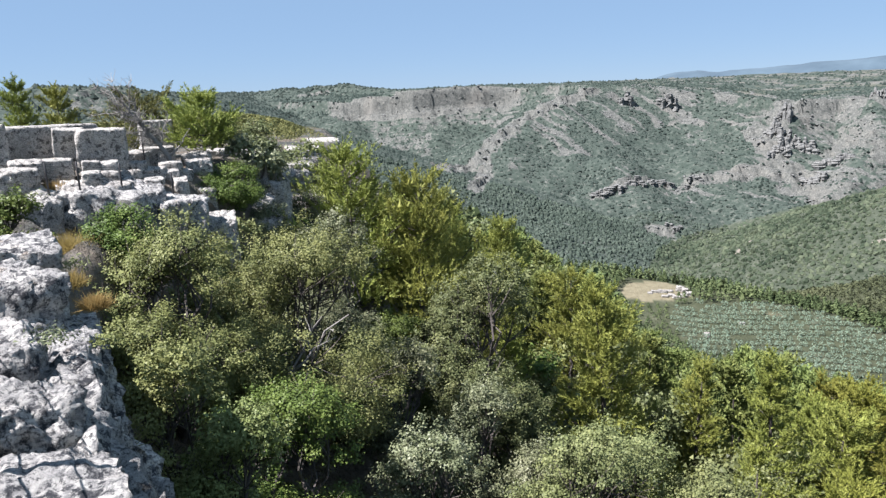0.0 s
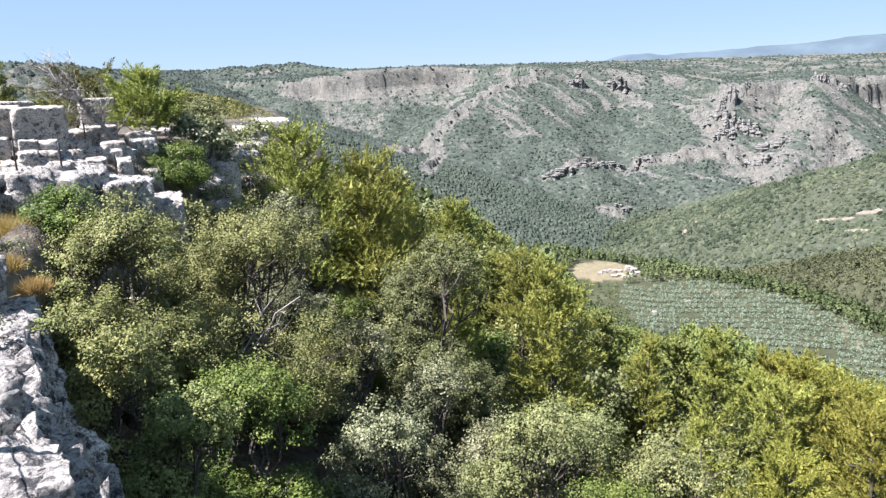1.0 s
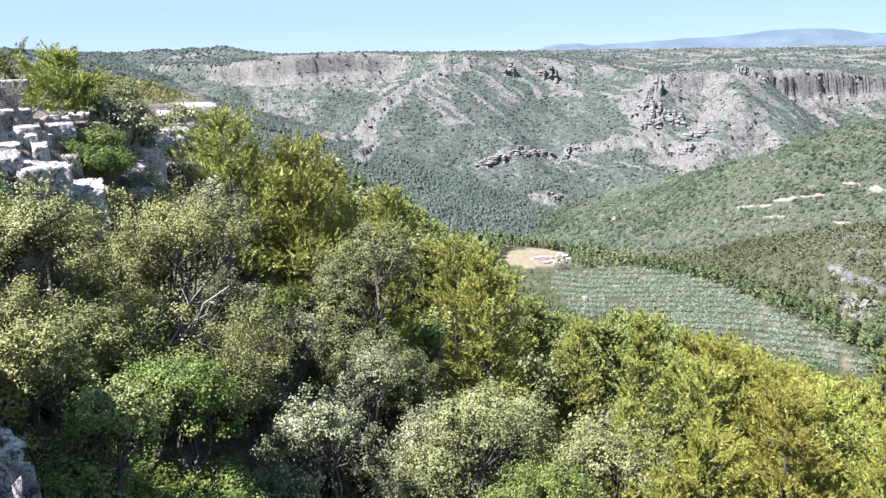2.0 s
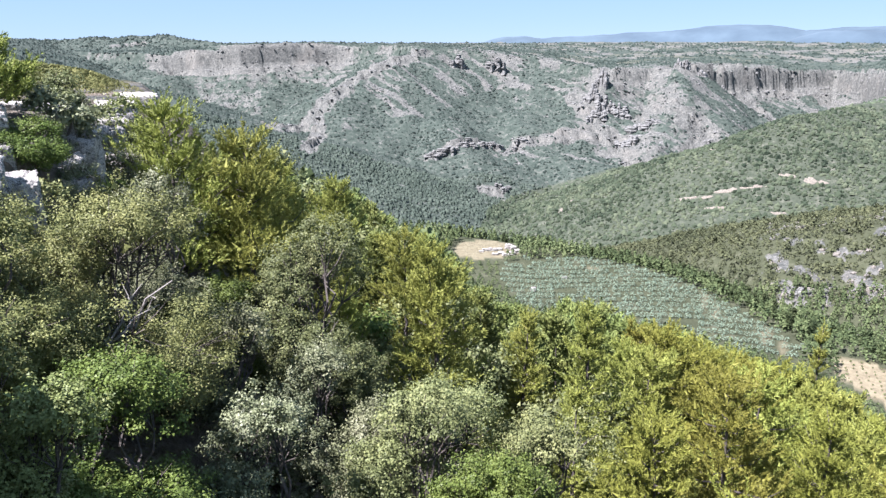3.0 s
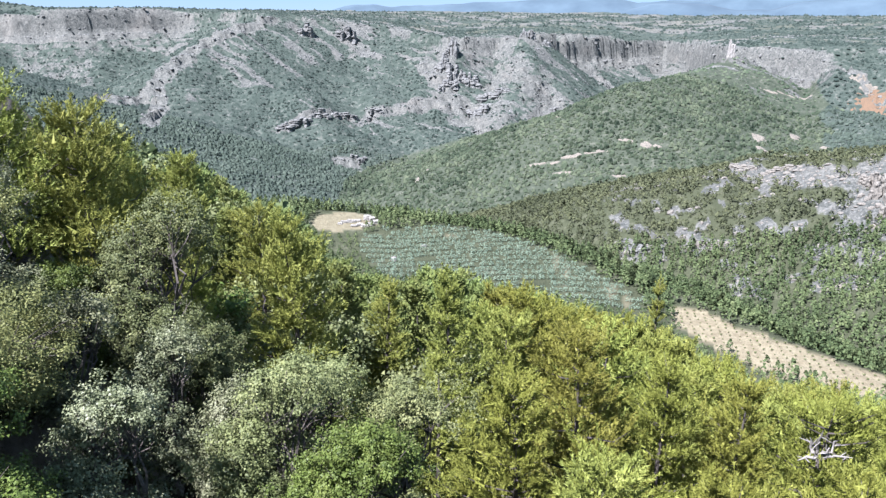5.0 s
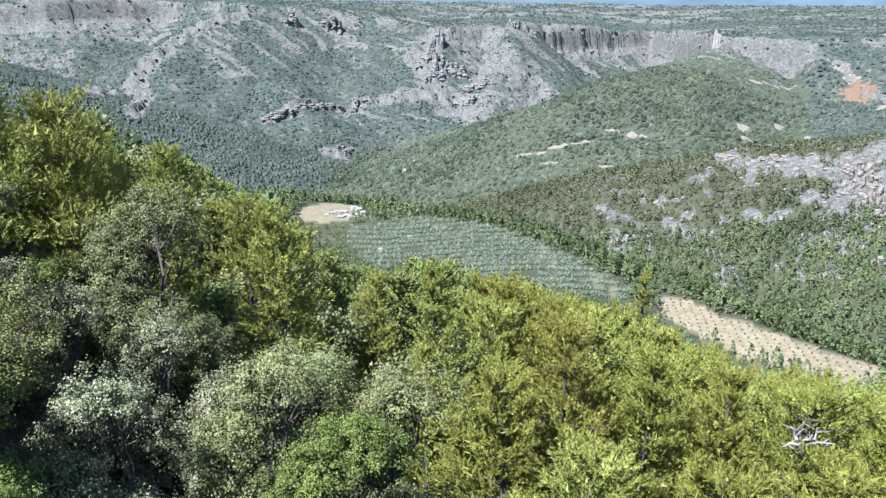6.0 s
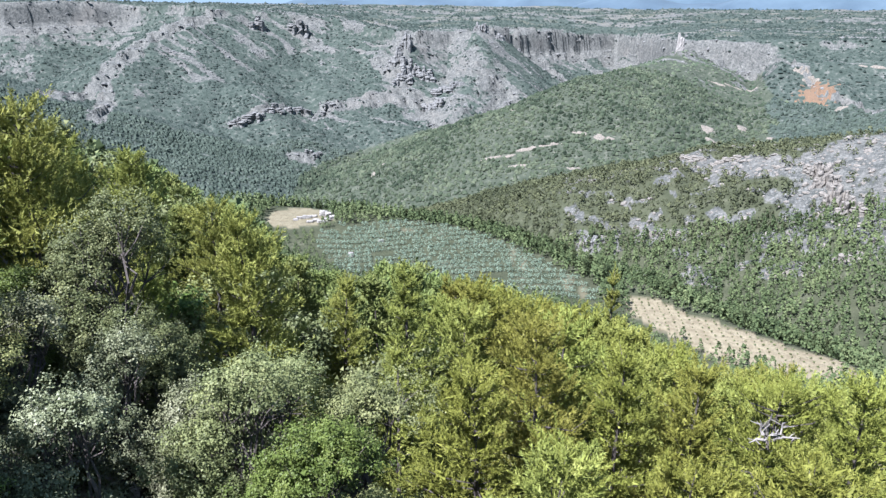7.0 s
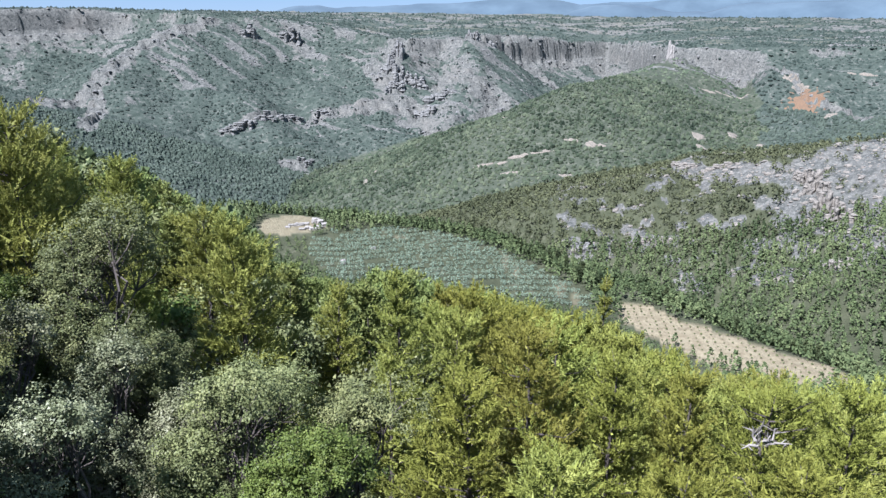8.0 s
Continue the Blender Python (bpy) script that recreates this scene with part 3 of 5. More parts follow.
def pine_meshes(H, W, seed, mat, density=1.0, blade=(0.19, 0.036), count=6, low=0.03, round_top=0.75, hollow=None):
    """A young pine: whorls of rising branches whose branchlets end in upturned plumes of needles."""
    rng = np.random.default_rng(seed)
    lean = rng.normal(0, 0.03 * H, 2)
    axis = lambda h: np.array([lean[0] * h * h, lean[1] * h * h, h * H])
    trunk = tube([tuple(axis(h)) for h in (-0.05, 0.1, 0.3, 0.55, 0.8, 0.97)], [0.014 * H * k for k in (1.2, 1, 0.8, 0.55, 0.28, 0.06)], 7)
    whorls = max(int(H * (0.97 - low) / (0.5 + 0.012 * H)), 5)
    swell, swing = rng.uniform(0, 6.3, 3), rng.uniform(0.1, 0.22, 3)
    tubes, starts, ways, lengths = [], [], [], []
    for k in range(whorls):
        level = low + (0.97 - low) * (k + rng.uniform(-0.2, 0.2)) / whorls
        number = int(rng.integers(4, 7))
        turn = rng.uniform(0, 6.3)
        for j in range(number):
            h = min(max(level + rng.normal(0, 0.012), 0.02), 0.97)
            t = turn + 2 * math.pi * j / number + rng.normal(0, 0.25)
            lobe = 1 + sum(a * math.sin((i + 1) * t + p + 5 * h) for i, (a, p) in enumerate(zip(swing, swell)))
            reach = W * 0.5 * min(1.0, 1.25 * (1 - h) ** round_top + 0.05) * lobe * rng.uniform(0.5, 1.18) * (0.72 + 0.28 * min(1, (h - low) / 0.15 + 0.3))
            reach = max(reach, 0.12)
            rise = rng.uniform(0.15, 0.5) + 0.55 * h * h
            start, flat = axis(h), np.array([math.cos(t), math.sin(t), 0.0])
            end = start + reach * (flat + np.array([0, 0, rise]))
            pts = bent(rng, start, end, 3, 0.04, 0.1)
            r0 = 0.012 + 0.016 * reach
            tubes.append(tube(pts, [r0, r0 * 0.8, r0 * 0.5, r0 * 0.2], 3))
            n = max(int((5 + 12.5 * reach) * density), 2)
            f = rng.uniform(0.04, 1.0, n) ** 0.6
            side = rng.normal(0, 0.24, n) * reach * np.minimum(1, 1.5 * (1.1 - f) + 0.25)
            across = np.array([-flat[1], flat[0], 0])
            p = start + (end - start) * f[:, None] + across * side[:, None]
            p[:, 2] += -0.1 * reach * np.sin(math.pi * f) + rng.normal(0, 0.07, n) * reach
            starts.append(p)
            ways.append(flat * 0.55 + across * (side / reach)[:, None] * 1.3 + np.array([0, 0, 0.55 + 0.6 * h]) + 0.25 * rng.normal(size=(n, 3)))
            lengths.append(rng.uniform(0.3, 0.75, n) * (0.75 + 0.07 * W))
    top = np.array([axis(0.9 + 0.016 * k) for k in range(6)])
    starts.append(top)
    ways.append(np.array([[0, 0, 1.0]] * 6) + 0.25 * rng.normal(size=(6, 3)))
    lengths.append(np.full(6, 0.5))
    p, d, reach = np.concatenate(starts), unit(np.concatenate(ways)), np.concatenate(lengths)
    if hollow is not None:
        keep = np.linalg.norm((p - np.array(hollow[:3])) / (1.3, 1.3, 1), axis=1) > hollow[3]
        p, d, reach = p[keep], d[keep], reach[keep]
    m = count * 4
    at = rng.uniform(0, 1, (len(p), m)) ** 0.85
    base = (p[:, None] + d[:, None] * (reach[:, None] * at)[..., None]).reshape(-1, 3)
    along = np.repeat(d, m, 0)
    around = unit(np.cross(along, rng.normal(size=along.shape)))
    needle = unit(along * rng.uniform(0.6, 1.9, (len(along), 1)) + around)
    size = blade[0] * (1.1 - 0.45 * at.reshape(-1, 1)) * rng.uniform(0.75, 1.2, (len(along), 1))
    wide = unit(np.cross(needle, rng.normal(size=needle.shape))) * blade[1] * 0.5
    verts = np.stack([base - wide, base + wide, base + needle * size], 1).reshape(-1, 3)
    # broad sprays deep in the crown, at the foot of each plume
    deep = unit(d + 0.5 * rng.normal(size=d.shape)) * (0.6 * reach * min(max(1.0, blade[0] / 0.3), 1.5))[:, None]
    wide = unit(np.cross(deep, rng.normal(size=deep.shape))) * (0.085 * reach * min(max(1.0, blade[1] / 0.06), 2.0))[:, None]
    foot = p - 0.35 * deep - np.concatenate([(p[:, :2] - lean) * 0.24, np.zeros((len(p), 1))], 1)
    verts = np.concatenate([verts, np.stack([foot - wide, foot + wide, foot + deep], 1).reshape(-1, 3)])
    squat = H / verts[:, 2].max()
    wood = joined(tubes)
    for v in (verts, wood[0], trunk[0]):
        v[:, 2] *= squat
    crown = verts, np.arange(len(verts)).reshape(-1, 3)
    return (mesh_of("trunk", *trunk, BARK, True), mesh_of("branchwork", *wood, BARK), mesh_of("crown", *crown, mat))


def oak_meshes(H, W, seed, mat, density=1.45, leaf=(0.07, 0.062), low=0.2, bark=None, stems=3, sparse=1.0, twigs=2, hollow=None):
    """A broad-leaved crown of many separate boughs, each one a ragged dome of leaf clusters with dark gaps between."""
    rng = np.random.default_rng(seed)
    mid, half = H * (low + 1) / 2, H * (1 - low) / 2
    nb = max(int((14 + 7.5 * W + 2.0 * H) * sparse), 12)
    boughs, radii = [], []
    for i in range(nb):
        zz = -0.85 + 1.75 * ((i * 0.618 + rng.uniform(0, 0.25)) % 1.0)
        t = i * 2.399 + rng.normal(0, 0.35)
        rr = max(math.sqrt(max(1 - zz * zz, 0.02)), 0.78 if zz < 0 else 0) * rng.uniform(0.45, 0.92)
        boughs.append((W * 0.5 * rr * math.cos(t), W * 0.5 * rr * math.sin(t), mid + half * zz * rng.uniform(0.72, 0.92)))
        radii.append(min(W, 1.4 * half + 0.6) * rng.uniform(0.14, 0.25) + 0.06)
    boughs, radii = np.array(boughs), np.array(radii)
    base, tubes = [], []
    for k in range(stems):
        t = 2 * math.pi * k / stems + rng.uniform(-0.5, 0.5)
        fork = (0.16 * W * math.cos(t), 0.16 * W * math.sin(t), H * rng.uniform(0.3, 0.5))
        pts = bent(rng, (0.1 * math.cos(t), 0.1 * math.sin(t), -0.3), fork, 4, 0.07)
        r0 = 0.018 * H + 0.02
        tubes.append(tube(pts, [r0 * 1.3, r0 * 1.1, r0, r0 * 0.85, r0 * 0.7], 6))
        base.append(np.array(fork))
    trunk = joined(tubes)
    tubes = []
    for c, s in zip(boughs, radii):
        b = min(base, key=lambda q: np.linalg.norm(q - c))
        pts = bent(rng, b, c, 4, 0.08)
        r0 = 0.008 * H + 0.008
        tubes.append(tube(pts, [r0, r0 * 0.8, r0 * 0.6, r0 * 0.45, r0 * 0.3], 4))
        for _ in range(3 * twigs):
            end = c + unit(rng.normal(size=3) + np.array([0, 0, 0.3])) * s * rng.uniform(0.7, 1.25)
            tubes.append(tube(bent(rng, pts[3], end, 2, 0.06), [r0 * 0.35, r0 * 0.25, r0 * 0.1], 3))
    per = 30
    u = unit(rng.normal(size=(nb, per, 3)))
    out = unit((boughs - np.array([0, 0, mid - 0.5 * half])) / np.array([W * 0.5, W * 0.5, half]))
    lift = np.sum(u * (out[:, None] + np.array([0, 0, 0.55])), -1)
    centres = boughs[:, None] + u * radii[:, None, None] * rng.uniform(0.55, 1.18, (nb, per, 1)) * np.array([1.1, 1.1, 0.85])
    keep = (lift > -0.6).ravel()
    centres, u = centres.reshape(-1, 3)[keep], u.reshape(-1, 3)[keep]
    total = 1.0 * density * math.pi * W * min(2 * half, 1.3 * W + 1.0) * sparse / (0.4 * leaf[0] * leaf[1])
    number = np.maximum((total / len(centres) * rng.uniform(0.3, 1.7, len(centres))).astype(int), 3)
    spread = 0.055 + 0.02 * W
    c, way = np.repeat(centres, number, 0), np.repeat(u, number, 0)
    ball = rng.normal(size=c.shape)
    p = c + ball * spread * np.array([0.75, 0.75, 0.6]) + way * (np.abs(rng.normal(size=(len(c), 1))) * spread * 0.5)
    if hollow is not None:
        keep = np.linalg.norm(p - np.array(hollow[:3]), axis=1) > hollow[3] * rng.uniform(0.7, 1.1, len(p))
        p, way, ball = p[keep], way[keep], ball[keep]
    normal = unit(0.5 * way + 0.25 * ball + np.array([0, 0, 0.5]) + 0.45 * rng.normal(size=p.shape))
    crown = leaves(rng, p, normal, leaf[0], leaf[1])
    # shaded sprays inside each bough
    inner = np.repeat(boughs, 14, 0) + rng.normal(size=(14 * nb, 3)) * np.repeat(radii, 14)[:, None] * 0.3
    if hollow is not None:
        inner = inner[np.linalg.norm(inner - np.array(hollow[:3]), axis=1) > hollow[3] * 1.2]
    crown = joined([crown, leaves(rng, inner, unit(rng.normal(size=inner.shape)), 0.05 * W ** 0.5 + 1.5 * leaf[0], 0.035 * W ** 0.5 + 1.2 * leaf[1])])
    crown[0][:, 2] *= H / np.percentile(crown[0][:, 2], 99.5)
    bark = bark or BARK
    return (mesh_of("trunk", *trunk, bark, True), mesh_of("branchwork", *joined(tubes), bark), mesh_of("crown", *crown, mat))


def tree(name, meshes, x, y, label, category="tree", group="", turn=0.0, z=None, scale=1.0):
    ob = new(name)
    ob.empty_display_size = 0.2
    ob.matrix_basis = pose(x, y, height(x, y) - 0.1 if z is None else z, 0, 0, turn) @ Matrix.Scale(scale, 4)
    for nm, me in zip(("trunk", "branchwork", "crown"), meshes):
        if me is None:
            continue
        p = part(nm, me, ob if nm != "branchwork" else stem)
        if nm == "trunk":
            stem = p
        if nm == "branchwork":
            tagged(p, kind="stuff")
    return tagged(ob, label, category, group)


# near trees: x, y, height of the top, width
PINES = [
    (-3.8, 30.7, 0.1, 6.3), (-1.0, 30.0, -1.0, 6.4), (3.7, 47.9, -6.3, 4.5), (5.9, 25.3, -4.9, 5.6), (13.5, 28.0, -9.0, 4.3),
    (13.7, 37.6, -12.8, 4.3), (27.1, 19.0, -13.6, 7.3), (22.4, 39.1, -16.9, 5.3), (11.3, 24.5, -10.9, 2.8), (40.5, 44.4, -18.6, 3.3),
]
YELLOW_PINES = [
    (17.0, 22.4, -10.4, 5.7), (13.3, 21.2, -10.9, 4.1), (20.8, 21.7, -11.7, 4.3), (23.1, 12.3, -9.7, 4.2),
    (23.7, 20.1, -12.8, 5.0), (13.0, 15.3, -10.5, 4.2), (15.3, 13.0, -10.5, 4.3), (17.4, 10.2, -9.6, 4.3),
]
OAKS = [(1.3, 24.0, -4.2, 4.4), (3.3, 15.7, -6.7, 3.6), (6.9, 16.7, -8.5, 4.0), (4.7, 18.4, -7.9, 3.8), (-3.0, 21.8, -5.7, 3.1)]
OLIVE_OAKS = [(-6.3, 15.8, -1.0, 3.6), (-4.1, 18.6, -2.0, 5.0), (-4.3, 10.6, -2.2, 1.7), (-3.3, 10.2, -3.0, 1.7), (-5.6, 32.6, -1.9, 2.2)]
GREY_OAKS = [(-3.8, 23.7, -2.3, 3.2), (-5.6, 29.6, -2.2, 2.0), (-6.4, 26.6, -2.2, 1.8), (-0.5, 14.5, -5.7, 2.5), (-1.2, 19.0, -5.2, 2.3), (0.9, 19.0, -6.6, 2.2), (2.5, 17.8, -7.8, 2.5)]
SHRUBS = [(-3.3, 13.1, -4.0, 3.2), (-7.5, 25.9, -0.6, 2.3), (-7.7, 17.4, -1.2, 1.6), (-1.9, 23.9, -5.9, 2.3), (4.4, 13.3, -7.5, 3.4)]
near_spots = []


def bare_limbs(ob, rng, root, ends, thick):
    """Bare pale limbs that show in a gap of the crown."""
    base = ob.matrix_basis.translation
    for end in ends:
        a, b = Vector(root) - base, Vector(end) - base
        v, f = tube(bent(rng, a, b, 4, 0.06), [thick, thick * 0.85, thick * 0.65, thick * 0.45, thick * 0.2], 5)
        limb = part("limb", mesh_of("limb", v, f, BARK_PALE, True), ob, "bare pale grey limb")
        for _ in range(3):
            s = a.lerp(b, rng.uniform(0.35, 0.9))
            e = s + Vector(unit(rng.normal(size=3) + np.array([0, 0, 0.4]))) * rng.uniform(0.25, 0.6)
            v, f = tube(bent(rng, s, e, 2, 0.06), [thick * 0.35, thick * 0.25, thick * 0.1], 4)
            part("twig", mesh_of("twig", v, f, BARK_PALE), limb)


def near_tree(kind, n, x, y, top, w):
    h = max(top - height(x, y) + 0.1, 1.2)
    near_spots.append((x, y, w))
    seed = 100 + 17 * n
    if kind == "pine":
        z = height(x, y) - 0.1
        gap = (25.8 - x, 17.4 - y, -15.4 - z, 1.6) if n == 6 else None
        ob = tree("pine_tree", pine_meshes(h, w, seed, PINE_YELLOW if n == 6 else PINE, 1.1 if n < 4 else 1.15 if n == 6 else 1.0, round_top=0.5 if n == 6 else 0.8 if n < 3 else 1.0, hollow=gap), x, y, "tall green pine with upturned feathery shoots on the slope", "pine tree", "pines on the slope")
        if gap:
            bare_limbs(ob, np.random.default_rng(8), (26.2, 17.9, -16.4), [(25.3, 18.1, -16.5), (26.4, 16.5, -15.7), (25.7, 17.5, -14.8), (25.5, 17.9, -15.3), (26.1, 16.9, -15.0)], 0.09)
    elif kind == "yellow":
        tree("pine_tree", pine_meshes(h, w, seed + 5, PINE_YELLOW, 1.05, round_top=0.55), x, y, "bushy yellow-green pine with dense needle tufts", "pine tree", "pines on the slope")
    elif kind == "oak":
        tree("oak_tree", oak_meshes(h, w, seed, OAK_PALE if 0 < n < 4 else OAK, low=0.02), x, y, "mid-green evergreen oak with a dense crown" if 0 < n < 4 else "dark green evergreen oak with a dense leathery crown", "oak tree", "oaks below the cliff")
    elif kind == "olive":
        z = height(x, y) - 0.1
        gap = (-3.1 - x, 16.7 - y, -4.5 - z, 0.95) if n == 1 else None
        ob = tree("oak_tree", oak_meshes(h, w, seed, OAK_YELLOW, 1.5, (0.055, 0.048), low=0.08, stems=3, hollow=gap), x, y, "olive-green oak with a wide crown beside the cliff", "oak tree", "oaks below the cliff")
        if gap:
            bare_limbs(ob, np.random.default_rng(9), (-4.3, 17.0, -5.6), [(-2.4, 17.3, -3.7), (-3.05, 17.2, -3.7), (-2.7, 17.1, -4.2), (-4.2, 16.8, -4.4), (-4.6, 16.8, -4.0), (-3.4, 16.9, -4.2)], 0.055)
    elif kind == "grey":
        tree("oak_bush", oak_meshes(h, w, seed, OAK_GREY, low=0.04, leaf=(0.062, 0.056), bark=BARK, stems=4, density=1.2), x, y, "grey-green oak bush with pale twigs and glossy leaves", "bush", "grey bushes below the cliff")
    else:
        tree("shrub", oak_meshes(h, w, seed, SHRUB, 2.1, low=0.0, leaf=(0.06, 0.052), stems=4), x, y, "bright green leafy shrub at the foot of the rocks", "shrub", "green shrubs")


for kind, rows in (("pine", PINES), ("yellow", YELLOW_PINES), ("oak", OAKS), ("olive", OLIVE_OAKS), ("grey", GREY_OAKS), ("shrub", SHRUBS)):
    for n, (x, y, top, w) in enumerate(rows):
        near_tree(kind, n, x, y, top, w)

# the highest that treetops reach over the land behind, by bearing
CREST_AZ = [-40, -17, -15.6, -12, -9, -6, -1, 3.4, 7, 9, 11, 13, 14.5, 18, 20.2, 22.5, 24.4, 26.3, 27.7, 32, 36.7, 39.1, 41.4, 43.7, 46.1, 48.4, 50.7, 52.7, 54.7, 56.7, 58.1, 59.9, 61.3, 62.6, 75]
CREST_EL = [-1.5, -1.0, -0.8, -1.5, -2.7, -6, -7, -9.6, -11.0, -12.0, -13.0, -14.6, -17.2, -18.8, -19.9, -19.6, -18.7, -18.9, -19.8, -20.4, -21.0, -21.9, -22.3, -22.7, -23.8, -24.2, -25.3, -24.7, -24.1, -24.2, -25.2, -24.4, -24.0, -23.1, -22]


def spots(seed, r0, r1, az0, az1, step):
    """Jittered places in a sector of the plan, step metres apart."""
    rng = np.random.default_rng(seed)
    g = np.arange(-r1, r1 + step, step)
    x, y = np.meshgrid(g, g)
    x, y = x.ravel() + rng.uniform(-0.42, 0.42, x.size) * step, y.ravel() + rng.uniform(-0.42, 0.42, x.size) * step
    r, az = np.hypot(x, y), np.degrees(np.arctan2(x, y))
    keep = (r > r0) & (r < r1) & (az > az0) & (az < az1)
    return x[keep], y[keep], rng


def slope_forest():
    x, y, rng = spots(7, 15, 124, -6, 70, 4.75)
    order = np.argsort(np.hypot(x, y))
    x, y = x[order], y[order]
    z = land(x, y)
    d = x - np.interp(y, EDGE_Y, EDGE_X)
    kinds = [pine_meshes(12, 5.4, 900 + i, PINE if i % 2 else PINE_YELLOW, 0.75, (0.27, 0.052), 6, 0.08, 0.65) for i in range(6)]
    shades = {False: (1, 3, 5), True: (0, 2, 4)}
    thin = [pine_meshes(12, 5.6, 930 + i, PINE_MID if i % 2 else PINE, 0.32, (0.5, 0.17), 3, 0.08, 0.65) for i in range(4)]
    thin = [(a, None, c) for a, b, c in thin]
    oaks = [oak_meshes(5.5, 4.6, 950 + i, (OAK, OAK, OAK_YELLOW)[i], 0.6, (0.2, 0.18), 0.05, None, 3, 0.7, 0) for i in range(3)]
    for az in np.arange(29.5, 63, 1.9):
        r = 47 + 5 * rng.uniform(-1, 1)
        px, py = place(az + rng.uniform(-0.5, 0.5), r)
        pz = height(px, py)
        h = EYE + r * math.tan(radians(float(np.interp(az, CREST_AZ, CREST_EL)) - rng.uniform(-0.25, 0.5))) - pz
        near_spots.append((px, py, 5.0))
        tree("pine_tree", kinds[int(rng.integers(6))], px, py, "tall green pine standing out of the forest on the slope", "pine tree", "trees on the slope", rng.uniform(0, 360), pz - 0.1, h / 12)
    count = 0
    for px, py, pz, pd in zip(x, y, z, d):
        r, az = math.hypot(px, py), math.degrees(math.atan2(px, py))
        if pd < 5 or count > 270 or (r < 22 and az < 25) or any((px - a) ** 2 + (py - b) ** 2 < (0.4 * w + 0.9) ** 2 for a, b, w in near_spots):
            continue
        limit = EYE + r * math.tan(radians(float(np.interp(az, CREST_AZ, CREST_EL)))) - pz
        if r < 34:
            limit = min(limit, 5.5 if az < 25 else 0.75 * limit)
        oak = rng.uniform() < (0.3 if az < 25 else 0.12)
        full = az > 22 and r > 34
        h = min(limit * rng.uniform(0.86 if full else 0.72, 1.0), rng.uniform(13.5, 19) if full else rng.uniform(11, 17)) if not oak else min(limit, rng.uniform(4.5, 8))
        if h < 2.0:
            continue
        count += 1
        if oak:
            tree("oak_tree", oaks[int(rng.integers(3))], px, py, "rounded green oak among pines on the steep slope", "oak tree", "trees on the slope", rng.uniform(0, 360), pz - 0.1, h / 5.5)
        else:
            tree("pine_tree", kinds[shades[az > 29 and rng.uniform() < 0.7][int(rng.integers(3))]] if r < 43 else thin[(1, 3)[int(rng.integers(2))] if az < 29 else int(rng.integers(4))], px, py, "young green pine in the forest on the slope", "pine tree", "trees on the slope", rng.uniform(0, 360), pz - 0.1, h / 12)


slope_forest()


def crest_pines():
    """Taller single pines along the far lip of the valley bench and round the clearing."""
    rng = np.random.default_rng(33)
    kinds = [pine_meshes(9, 4.6, 990 + i, (PINE_DEEP, WOODS_LIGHT, PINE_DEEP)[i], 0.22, (0.75, 0.4), 3, 0.06, 0.7) for i in range(3)]
    kinds = [(a, None, c) for a, b, c in kinds]
    rows = [(11.0, 440, 9, 2), (12.3, 408, 7, 1)]
    for az in np.arange(10, 60, 0.42):
        if 42.5 < az < 44.5:
            continue
        back = np.interp(az, [10, 14, 17, 19, 25, 30, 33, 37, 41, 46, 52, 60], [476, 476, 484, 476, 450, 436, 416, 377, 340, 334, 318, 305])
        rows.append((az + rng.normal(0, 0.12), back + rng.uniform(0, 14), rng.uniform(5, 9.5), 0))
    for az, r, h, k in rows:
        x, y = place(az, r)
        k = k if k else (0, 0, 2)[int(rng.integers(3))]
        tree("pine_tree", kinds[k], x, y, "light green pine in front of the clearing" if k == 1 else "dark green pine along the crest behind the grove", "pine tree", "pines on the crest", rng.uniform(0, 360), height(x, y) - 0.1, h / 9)


crest_pines()


def understory():
    x, y, rng = spots(17, 5, 36, -42, 66, 2.6)
    z = land(x, y)
    d = x - np.interp(y, EDGE_Y, EDGE_X)
    kinds = [oak_meshes(2.2, 2.6, 970 + i, mat, 0.62, (0.13, 0.12), 0.0, None, 3, 0.7, 0) for i, mat in enumerate((OAK_PALE, OAK_GREY, OAK_YELLOW, SHRUB))]
    kinds = [(a, None, c) for a, b, c in kinds]
    words = ("dark green oak bush filling the slope below the cliff", "grey-leaved bush with pale stems below the cliff", "olive-green oak bush on the shaded slope", "fresh green shrub on the shaded slope")
    for px, py, pz, pd in zip(x, y, z, d):
        if pd < (1.6 if py < 14 else 0.5) or (px < 2.5 and py < 7) or (math.hypot(px, py) < 13.5 and px < -0.21 * py) or math.hypot(px + 2.6, py - 18.6) < 1.6 or (12 < py < 21 and abs(math.degrees(math.atan2(px, py)) + 8) < 3.2) or any((px - a) ** 2 + (py - b) ** 2 < (0.3 * w + 0.5) ** 2 for a, b, w in near_spots):
            continue
        k = int(rng.choice(4, p=(0.4, 0.25, 0.22, 0.13)))
        near_spots.append((px, py, 1.2))
        tree("bush", kinds[k], px, py, words[k], "bush", "bushes below the cliff", rng.uniform(0, 360), pz - 0.1, rng.uniform(0.7, 1.4))


understory()


